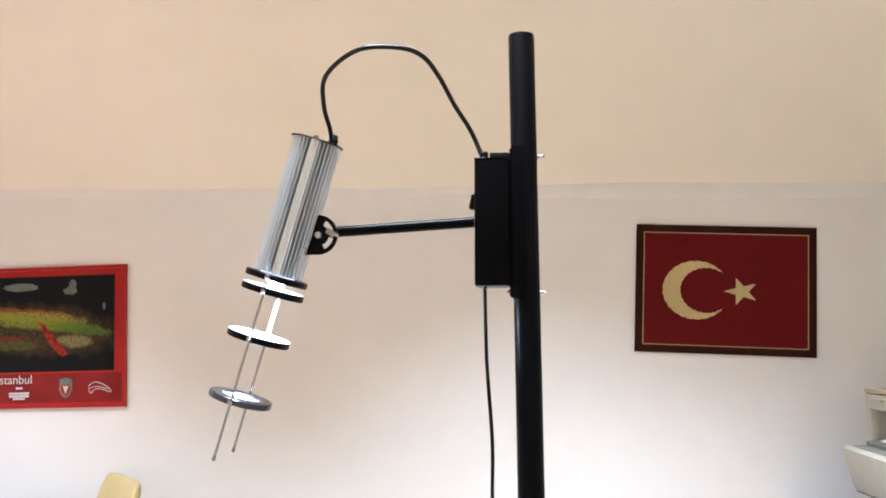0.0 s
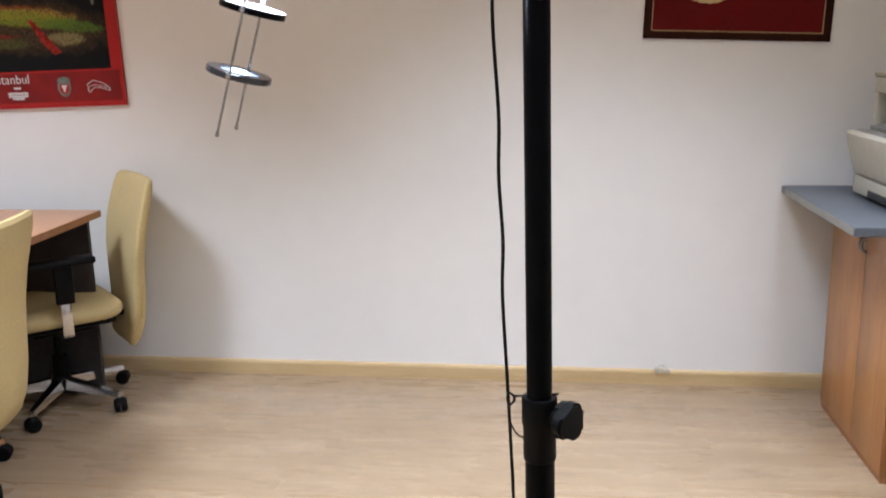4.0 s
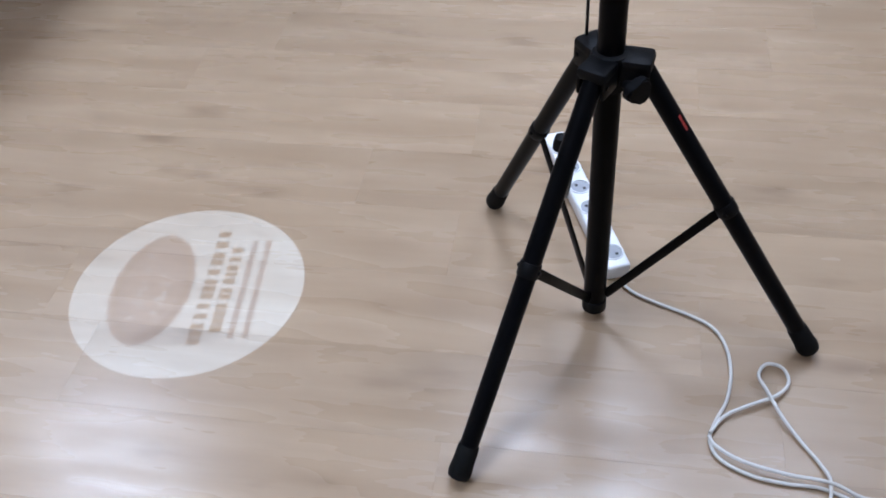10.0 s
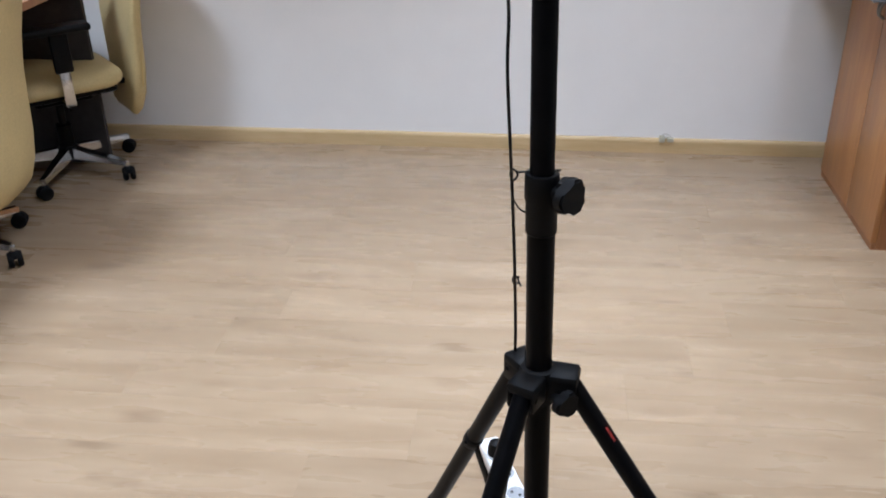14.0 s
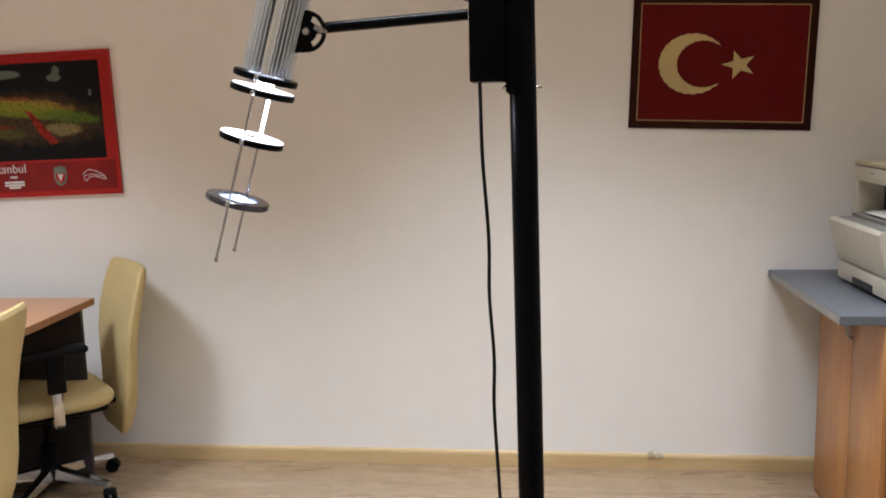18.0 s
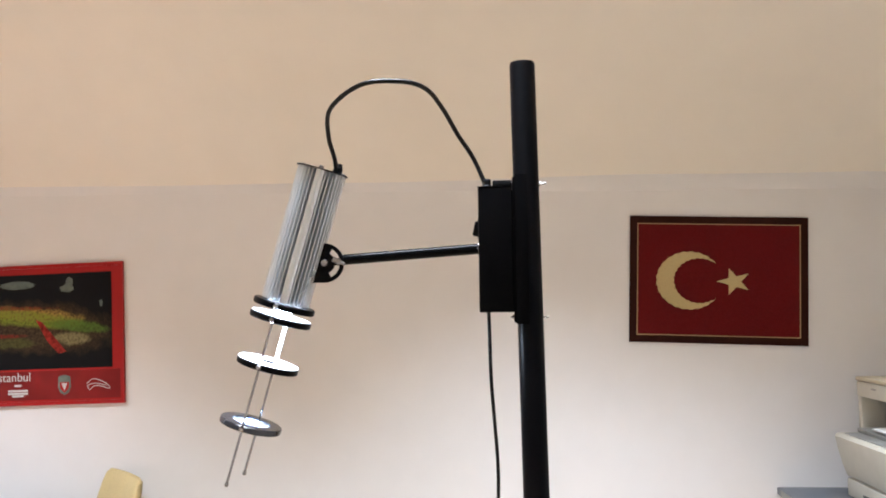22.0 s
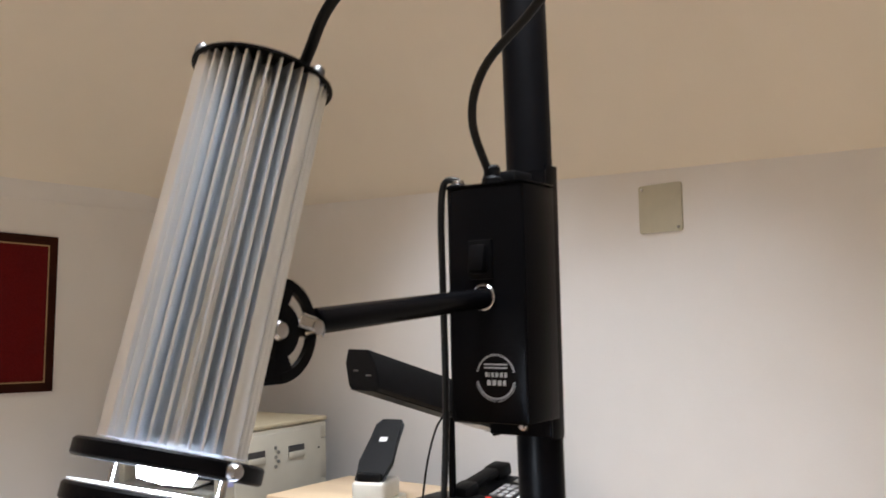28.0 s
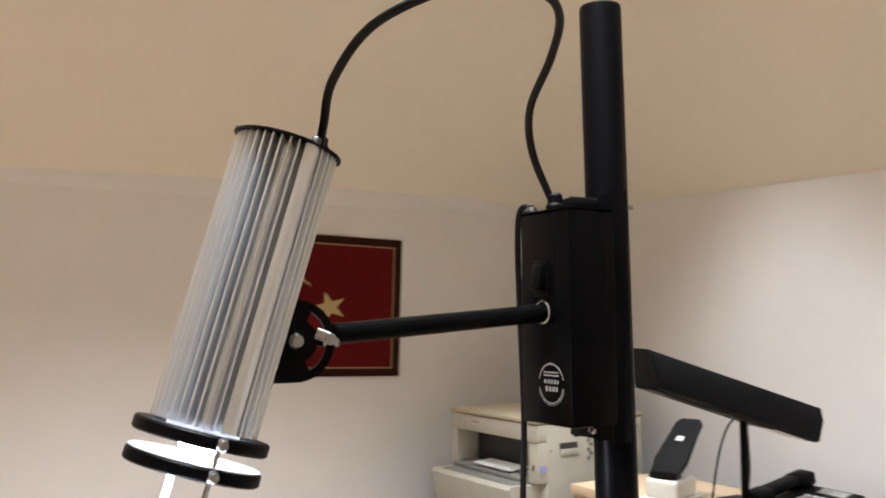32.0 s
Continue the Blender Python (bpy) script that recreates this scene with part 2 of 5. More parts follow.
BLACK_PLASTIC = material("black_plastic", (0.0035, 0.0035, 0.004), rough=0.5, spec=0.10, grain=0.2, grain_scale=60, bump=0.12, bump_scale=500)
RUBBER = material("rubber", (0.005, 0.005, 0.005), rough=0.75, spec=0.1, grain=0.2, grain_scale=60)
CABLE = material("cable_sheath", (0.004, 0.004, 0.004), rough=0.35, spec=0.2)
ALU = material("brushed_aluminium", (0.80, 0.84, 0.885), rough=0.28, metal=0.90, grain=0.04, grain_scale=90, stretch=(1, 1, 0.06), bump=0.04, bump_scale=300)
STEEL = material("zinc_steel", (0.42, 0.42, 0.43), rough=0.22, metal=1.0, grain=0.08, grain_scale=120)
DULL_STEEL = material("dull_steel", (0.16, 0.16, 0.165), rough=0.4, metal=1.0, grain=0.1, grain_scale=120)
MARK_GREY = material("worn_white_print", (0.36, 0.36, 0.36), rough=0.55, grain=0.2, grain_scale=400)
CHROME = material("chrome", (0.55, 0.55, 0.56), rough=0.16, metal=1.0)
# white that stands for LED light on the black discs and collar
LED_LIT_WHITE = material("led_lit_white", (0.85, 0.86, 0.88), rough=0.5)
LED = glowing("led_window", (0.82, 0.90, 1.0), 70)
GLASS = bpy.data.materials.new("lens_glass")
GLASS.use_nodes = True
# blue tint and partial transmission imitate LED light caught in the clear lens
GLASS.node_tree.nodes["Principled BSDF"].inputs["Base Color"].default_value = (0.86, 0.91, 1.0, 1)
GLASS.node_tree.nodes["Principled BSDF"].inputs["Transmission Weight"].default_value = 0.9
GLASS.node_tree.nodes["Principled BSDF"].inputs["Roughness"].default_value = 0.03
FABRIC = material("yellow_upholstery", (0.52, 0.41, 0.20), rough=0.7, grain=0.07, grain_scale=140, blotch=0.06, blotch_scale=7, bump=0.2, bump_scale=420, spec=0.3)
PIPING = material("upholstery_seam", (0.46, 0.33, 0.12), rough=0.7, grain=0.06, grain_scale=140)
WHITE_PLASTIC = material("white_plastic", (0.74, 0.75, 0.76), rough=0.35, grain=0.03, grain_scale=40)
WHITE_CORD = material("white_cord", (0.55, 0.535, 0.50), rough=0.5, grain=0.06, grain_scale=90)
HOLE_SHADE = material("socket_hole_shade", (0.02, 0.02, 0.02), rough=0.7)
PRINTER = material("aged_printer_plastic", (0.52, 0.50, 0.425), rough=0.5, grain=0.05, grain_scale=14, blotch=0.05, blotch_scale=3, bump=0.08, bump_scale=500)
PRINTER_LID = material("printer_lid", (0.48, 0.42, 0.29), rough=0.55, grain=0.05, grain_scale=18, blotch=0.05)
PRINTER_DARK = material("printer_dark_and_shade", (0.03, 0.03, 0.032), rough=0.6, grain=0.2)
GREY_PART = material("grey_part", (0.24, 0.24, 0.22), rough=0.5, grain=0.1, grain_scale=40)
PAPER = material("paper", (0.75, 0.75, 0.72), rough=0.8, grain=0.02)
BLUE_LABEL = material("blue_label", (0.36, 0.38, 0.68), rough=0.5)
PLATE = material("plate_paint", (0.50, 0.48, 0.38), rough=0.5, grain=0.03, grain_scale=30, blotch=0.03)
RED_RUG = weave("red_pile", (0.118, 0.0085, 0.0095))
BROWN_RUG = weave("brown_pile", (0.032, 0.010, 0.007))
GOLD_RUG = weave("gold_pile", (0.42, 0.29, 0.15), 0.003)
CREAM_RUG = weave("cream_pile", (0.54, 0.43, 0.21))
PRINT_WHITE = material("white_print", (0.62, 0.62, 0.62), rough=0.5)
RED_PAPER = material("red_poster", (0.36, 0.015, 0.014), rough=0.4, spec=0.2, grain=0.05, grain_scale=6, blotch=0.08)
RED_DARK = material("dark_red_poster", (0.20, 0.010, 0.010), rough=0.4, spec=0.2, grain=0.12, grain_scale=12, blotch=0.2, blotch_scale=5)
RED_LED = material("red_button", (0.55, 0.03, 0.015), rough=0.4)
GREY_KEY = material("grey_key", (0.35, 0.35, 0.36), rough=0.5)


# ---- mesh tools ----
def finish(name, bm, mat, parent=None, label="", smooth=True, at=None):
    me = bpy.data.meshes.new(name)
    bmesh.ops.recalc_face_normals(bm, faces=bm.faces)
    bm.to_mesh(me)
    bm.free()
    me.materials.append(mat)
    if smooth:
        me.polygons.foreach_set("use_smooth", [True] * len(me.polygons))
        me.set_sharp_from_angle(angle=radians(35))
    ob = new(name, me)
    if parent is not None:
        ob.parent = parent
    if at is not None:
        ob.matrix_basis = at
    if label:
        tagged(ob, label)
    return ob


def part(name, bm, mat, parent, label=""):
    return finish(name, bm, mat, parent, label)


def thing(name, label, category, at=(0, 0, 0), turn=0.0, group="", kind=""):
    ob = new(name)
    ob.empty_display_size = 0.05
    ob.matrix_basis = pose(*at, 0, 0, turn)
    return tagged(ob, label, category, group, kind)


def block(x0, x1, y0, y1, z0, z1, bevel=0.0, seg=2, bm=None, m=None):
    bm = bm or bmesh.new()
    vs = bmesh.ops.create_cube(bm, size=1)["verts"]
    for v in vs:
        v.co = Vector(((x0 + x1) / 2 + v.co.x * (x1 - x0), (y0 + y1) / 2 + v.co.y * (y1 - y0), (z0 + z1) / 2 + v.co.z * (z1 - z0)))
    if bevel:
        es = list({e for v in vs for e in v.link_edges})
        got = bmesh.ops.bevel(bm, geom=es, offset=bevel, segments=seg, affect="EDGES", profile=0.5)
        vs = list({v for f in got["faces"] for v in f.verts} | {v for v in vs if v.is_valid})
    if m is not None:
        bmesh.ops.transform(bm, matrix=m, verts=[v for v in vs if v.is_valid])
    return bm


def lathe(profile, origin=(0, 0, 0), axis=(0, 0, 1), seg=32, bm=None, closed=True):
    """Turns (radius, height) pairs round an axis."""
    bm = bm or bmesh.new()
    rot = Vector((0, 0, 1)).rotation_difference(Vector(axis).normalized()).to_matrix()
    o = Vector(origin)
    rings = []
    for r, h in profile:
        if r < 1e-6:
            rings.append([bm.verts.new(o + rot @ Vector((0, 0, h)))])
        else:
            rings.append([bm.verts.new(o + rot @ Vector((r * math.cos(2 * math.pi * k / seg), r * math.sin(2 * math.pi * k / seg), h))) for k in range(seg)])
    for a, b in zip(rings, rings[1:]):
        for k in range(seg):
            n = (k + 1) % seg
            if len(a) == 1 and len(b) == 1:
                continue
            if len(a) == 1:
                bm.faces.new((a[0], b[k], b[n]))
            elif len(b) == 1:
                bm.faces.new((a[k], a[n], b[0]))
            else:
                bm.faces.new((a[k], a[n], b[n], b[k]))
    if closed:
        for ring in (rings[0], rings[-1]):
            if len(ring) > 2:
                bm.faces.new(ring)
    return bm


def rod(p, q, r, r2=None, seg=20, bm=None, chamfer=0.0):
    p, q = Vector(p), Vector(q)
    d = (q - p).length
    r2 = r if r2 is None else r2
    c = min(chamfer, r * 0.6)
    prof = [(r - c, 0), (r, c), (r2, d - c), (r2 - c, d)] if c else [(r, 0), (r2, d)]
    return lathe(prof, p, q - p, seg, bm)


def ring_solid(centre, axis, r_out, r_in, thick, seg=48, bm=None, edge=0.0012):
    h = thick / 2
    prof = [(r_in, -h), (r_out - edge, -h), (r_out, -h + edge), (r_out, h - edge), (r_out - edge, h), (r_in, h), (r_in, -h)]
    return lathe(prof, centre, axis, seg, bm, closed=False)


def spline(points, per=8):
    pts = [Vector(p) for p in points]
    pts = [2 * pts[0] - pts[1]] + pts + [2 * pts[-1] - pts[-2]]
    out = []
    for i in range(1, len(pts) - 2):
        a, b, c, d = pts[i - 1:i + 3]
        for k in range(per):
            t = k / per
            out.append(0.5 * (2 * b + (c - a) * t + (2 * a - 5 * b + 4 * c - d) * t * t + (3 * b - a - 3 * c + d) * t ** 3))
    return out + [pts[-2]]


def hose(points, r, seg=10, per=8, bm=None, smooth=True):
    """A round cable along a smooth line through the points."""
    bm = bm or bmesh.new()
    line = spline(points, per) if smooth else [Vector(p) for p in points]
    rings, side = [], None
    for i, p in enumerate(line):
        d = (line[min(i + 1, len(line) - 1)] - line[max(i - 1, 0)]).normalized()
        side = (d.orthogonal() if side is None else side - d * side.dot(d)).normalized()
        up = d.cross(side)
        rings.append([bm.verts.new(p + r * (math.cos(2 * math.pi * k / seg) * side + math.sin(2 * math.pi * k / seg) * up)) for k in range(seg)])
    for a, b in zip(rings, rings[1:]):
        for k in range(seg):
            bm.faces.new((a[k], a[(k + 1) % seg], b[(k + 1) % seg], b[k]))
    bm.faces.new(rings[0][::-1])
    bm.faces.new(rings[-1])
    return bm


def slab(outline, z0, z1, bm=None, m=None, bevel=0.0):
    """A flat outline in x and y, raised from z0 to z1."""
    bm = bm or bmesh.new()
    low = [bm.verts.new((x, y, z0)) for x, y in outline]
    top = [bm.verts.new((x, y, z1)) for x, y in outline]
    n = len(outline)
    cap = [bm.faces.new(top), bm.faces.new(low[::-1])]
    for k in range(n):
        bm.faces.new((low[k], low[(k + 1) % n], top[(k + 1) % n], top[k]))
    if bevel:
        es = [e for f in cap for e in f.edges]
        bmesh.ops.bevel(bm, geom=es, offset=bevel, segments=2, affect="EDGES")
    if m is not None:
        bmesh.ops.transform(bm, matrix=m, verts=bm.verts)
    return bm


def rounded(w, h, r, n=5, cx=0.0, cy=0.0):
    out = []
    for sx, sy, a0 in ((1, 1, 0), (-1, 1, 90), (-1, -1, 180), (1, -1, 270)):
        for k in range(n + 1):
            a = radians(a0 + 90 * k / n)
            out.append((cx + sx * (w / 2 - r) + r * math.cos(a), cy + sy * (h / 2 - r) + r * math.sin(a)))
    return out


def lettering(name, text, size, mat, parent, m, label="", depth=0.0002):
    """Words in the built-in font, as a mesh."""
    cu = bpy.data.curves.new(name, "FONT")
    cu.body, cu.size, cu.align_x, cu.align_y, cu.extrude = text, size, "CENTER", "CENTER", depth
    tmp = bpy.data.objects.new(name, cu)
    scene.collection.objects.link(tmp)
    me = bpy.data.meshes.new_from_object(tmp.evaluated_get(bpy.context.evaluated_depsgraph_get()))
    bpy.data.objects.remove(tmp)
    me.materials.clear()
    me.materials.append(mat)
    ob = new(name, me)
    ob.parent = parent
    ob.matrix_basis = m
    if label:
        tagged(ob, label)
    return ob


def far_y(x):
    return 2.90 + 0.0125 * (0.6 - x)


# a matrix whose x runs along the far wall, y up and z out into the room
def on_far_wall(x, z, out=0.0, roll=0.0):
    return pose(x, far_y(x) - out, z, 90, 0, -0.716) @ pose(0, 0, 0, 0, 0, roll)


# ---- the room ----
# the far wall runs nearly square from (0.6, 2.90); the right wall runs askew from (1.85, 2.85) through (1.49, 1.0)
SLOPE = 0.36 / 1.85


def right_x(y):
    return 1.85 - SLOPE * (2.85 - y)


def ceil_z(x, y):
    return 2.0158 - 0.013 * x - 0.0449 * (2.90 - y)


YB, XL = -3.2, -3.3


def shell(name, corners, inward, mat, label, thick=0.12):
    """A wall, floor or ceiling: a four-cornered sheet with thickness away from the room."""
    bm = bmesh.new()
    a = [bm.verts.new(c) for c in corners]
    b = [bm.verts.new(Vector(c) - Vector(inward) * thick) for c in corners]
    bm.faces.new(a)
    bm.faces.new(b[::-1])
    for k in range(4):
        bm.faces.new((a[k], a[(k + 1) % 4], b[(k + 1) % 4], b[k]))
    return tagged(finish(name, bm, mat, smooth=False), label, "wall" if "wall" in name else name, kind="structure")


XR, XRB = right_x(far_y(1.86)), right_x(YB)
NL, NR = far_y(XL), far_y(XR)
shell("wall_north", [(XL, NL, 0), (XR + 0.1, far_y(XR + 0.1), 0), (XR + 0.1, far_y(XR + 0.1), ceil_z(XR + 0.1, NR) + 0.02), (XL, NL, ceil_z(XL, NL) + 0.02)], (0, -1, 0), WALL, "off-white painted plaster wall behind the stand")
shell("wall_east", [(XR, NR - 0.001, 0), (XRB, YB, 0), (XRB, YB, ceil_z(XRB, YB) + 0.02), (XR, NR - 0.001, ceil_z(XR, NR) + 0.02)], (-1, SLOPE, 0), WALL, "off-white painted plaster wall beside the cabinets")
shell("wall_west", [(XL, YB, 0), (XL, NL - 0.001, 0), (XL, NL - 0.001, ceil_z(XL, NL) + 0.02), (XL, YB, ceil_z(XL, YB) + 0.02)], (1, 0, 0), WALL, "off-white painted plaster wall beyond the desk")
shell("wall_south", [(XL, YB, 0), (XRB, YB, 0), (XRB, YB, ceil_z(XRB, YB) + 0.02), (XL, YB, ceil_z(XL, YB) + 0.02)], (0, 1, 0), WALL, "off-white painted plaster wall")


def sloped_ceiling(rise=0.95, thick=0.10, n=44):
    """Slopes that rise from the wall heads and run softly into a flat middle."""
    bm = bmesh.new()

    def height(x, y):
        ds = (far_y(x) - y, y - YB, x - XL, right_x(y) - x)
        d = -0.22 * math.log(sum(math.exp(-max(v, 0) / 0.22) for v in ds))
        edge = max(0.0, min(ds))
        d = max(0.0, min(d + 0.02, edge))
        return ceil_z(x, y) * math.exp(-edge * 0.8) + 1.985 * (1 - math.exp(-edge * 0.8)) + rise * (1 - math.exp(-(d / 0.55) ** 1.15))

    rows = []
    for i in range(n + 1):
        t = i / n
        v = 0.5 - 0.5 * math.cos(math.pi * t)
        row = []
        for k in range(n + 1):
            u = 0.5 - 0.5 * math.cos(math.pi * k / n)
            x = XL + (right_x(YB + (NR - YB) * v) - XL) * u
            y = YB + (far_y(x) - YB) * v
            row.append(bm.verts.new((x, y, height(x, y))))
        rows.append(row)
    for a, c in zip(rows, rows[1:]):
        for k in range(n):
            bm.faces.new((a[k], a[k + 1], c[k + 1], c[k]))
    under = list(bm.faces)
    got = bmesh.ops.extrude_face_region(bm, geom=under)
    for v in got["geom"]:
        if isinstance(v, bmesh.types.BMVert):
            v.co.z += thick
    return tagged(finish("ceiling", bm, CEIL), "cream painted ceiling, sloped above the walls", "ceiling", kind="structure")


sloped_ceiling()
floor = shell("floor", [(XL - 0.1, YB - 0.1, -0.008), (XRB + 0.1, YB - 0.1, -0.008), (XR + 0.12, 3.05, -0.008), (XL - 0.1, 3.05, -0.008)], (0, 0, 1), CHERRY_EDGE, "light oak laminate floor in narrow planks")


def skirting(name, p, q, label):
    p, q = Vector((*p, 0)), Vector((*q, 0))
    d = (q - p).normalized()
    n = Vector((-d.y, d.x, 0))
    prof = [(0, 0), (0.014, 0), (0.014, 0.049), (0.011, 0.057), (0.005, 0.062), (0, 0.062)]
    bm = bmesh.new()
    rows = []
    for e in (p, q):
        rows.append([bm.verts.new(e + n * u + Vector((0, 0, w))) for u, w in prof])
    k = len(prof)
    for i in range(k):
        bm.faces.new((rows[0][i], rows[0][(i + 1) % k], rows[1][(i + 1) % k], rows[1][i]))
    bm.faces.new(rows[0])
    bm.faces.new(rows[1][::-1])
    return tagged(finish(name, bm, SKIRT, smooth=False), label, "baseboard", kind="structure")


skirting("baseboard", (XR - 0.002, NR - 0.001), (XL, NL - 0.001), "light oak skirting board along the wall")
skirting("baseboard", (XRB, YB), (right_x(NR - 0.01), NR - 0.01), "light oak skirting board along the wall")


def cornice():
    """A flat plaster bead under the slope of the far wall, waning to the left."""
    bm = bmesh.new()
    rows = []
    n = 40
    for i in range(n + 1):
        x = XL + (XR - XL) * i / n
        out = 0.005 + 0.015 * max(0.0, min(1.0, (x + 0.6) / 1.0)) + 0.0015 * math.sin(x * 5.1)
        y, z = far_y(x) - 0.0005, ceil_z(x, far_y(x))
        rows.append([bm.verts.new((x, y, z + 0.045)), bm.verts.new((x, y - out, z + 0.034)), bm.verts.new((x, y - out, z - 0.012)), bm.verts.new((x, y, z - 0.030 - out * 0.6))])
    for a, c in zip(rows, rows[1:]):
        for k in range(4):
            bm.faces.new((a[k], a[(k + 1) % 4], c[(k + 1) % 4], c[k]))
    bm.faces.new(rows[0])
    bm.faces.new(rows[-1][::-1])
    return tagged(finish("trim", bm, WALL), "uneven plaster bead along the head of the wall", "cornice", kind="structure")


cornice()


# ---- tripod stand with the projector ----
stand = thing("projector_stand", "black tripod stand carrying an aluminium logo projector and its driver box", "tripod stand", (0, 0.46, 0))
SM = Vector((0, 0.46, 0))


def L(*p):
    """A place in the room, as seen from the stand's foot."""
    return Vector(p) - SM


AX0, AX1 = L(0.0080, 0.478, 0.03), L(-0.0188, 0.487, 1.841)


def on_pole(z):
    return AX0.lerp(AX1, (z - AX0.z) / (AX1.z - AX0.z))


part("upper_pole", lathe([(0.0150, 0), (0.0175, 0), (0.0175, 0.99), (0.0165, 0.993), (0.0155, 0.993), (0.0150, 0.975), (0, 0.975)], on_pole(0.848), AX1 - AX0, 32), BLACK_TUBE, stand)
part("lower_tube", rod(on_pole(0.03), on_pole(0.86), 0.0205, seg=32, chamfer=0.002), BLACK_TUBE, stand)
part("tube_cap", rod(on_pole(0.018), on_pole(0.05), 0.0225, seg=24, chamfer=0.004), BLACK_PLASTIC, stand)
collar = part("collar", lathe([(0.0212, 0), (0.0228, 0.002), (0.0228, 0.050), (0.0245, 0.054), (0.0245, 0.089), (0.0232, 0.092), (0.0185, 0.092)], on_pole(0.816), AX1 - AX0, 32), BLACK_PLASTIC, stand)


def knob(parent, at, toward, r=0.021):
    d = Vector(toward).normalized()
    k = part("knob", bmesh.new(), BLACK_PLASTIC, parent)
    bm = rod(at, at + d * 0.022, 0.009, 0.011, 16)
    side = d.cross(Vector((0, 0, 1))).normalized()
    rot = Matrix((side, Vector((0, 0, 1)), d)).transposed().to_4x4()
    out = []
    for i in range(48):
        a = 2 * math.pi * i / 48
        rr = r * (1 + 0.16 * math.cos(3 * a))
        out.append((rr * math.cos(a), rr * math.sin(a)))
    slab(out, 0.018, 0.036, bm, None)
    bm2 = bmesh.new()
    slab(out, 0.018, 0.036, bm2, Matrix.Translation(at) @ rot, 0.003)
    rod(at, at + d * 0.022, 0.009, 0.011, 16, bm2)
    bm.free()
    bmesh.ops.recalc_face_normals(bm2, faces=bm2.faces)
    bm2.to_mesh(k.data)
    bm2.free()
    k.data.polygons.foreach_set("use_smooth", [True] * len(k.data.polygons))
    k.data.set_sharp_from_angle(angle=radians(40))
    return k


part("clamp_ear", block(0.012, 0.030, -0.014, 0.014, 0.856, 0.904, 0.004, m=Matrix.Translation(on_pole(0)) @ pose(0, 0, 0, 0, 0, -25)), BLACK_PLASTIC, collar)
knob(collar, on_pole(0.886) + Vector((0.018, -0.015, 0)), (0.74, -0.67, 0), 0.0245)
part("pin", rod(on_pole(0.910) + Vector((-0.036, -0.006, 0)), on_pole(0.911) + Vector((0.026, 0.004, 0)), 0.0016, seg=10), CABLE, stand, "dark locking pin through the pole")
part("pin_ring", hose([on_pole(0.910) + Vector(v) for v in ((-0.034, -0.006, 0), (-0.041, -0.006, 0.005), (-0.044, -0.005, -0.004), (-0.040, -0.004, -0.013), (-0.034, -0.004, -0.006), (-0.036, -0.006, 0.002))], 0.0016, 8), CABLE, stand)
part("pin_cord", hose([on_pole(0.905) + Vector(v) for v in ((-0.042, -0.005, -0.010), (-0.040, -0.01, -0.030), (-0.030, -0.012, -0.048), (-0.020, -0.008, -0.055))], 0.0013, 6), CABLE, stand)

STICKER = material("worn_red_sticker", (0.28, 0.02, 0.015), rough=0.6, grain=0.6, grain_scale=300)
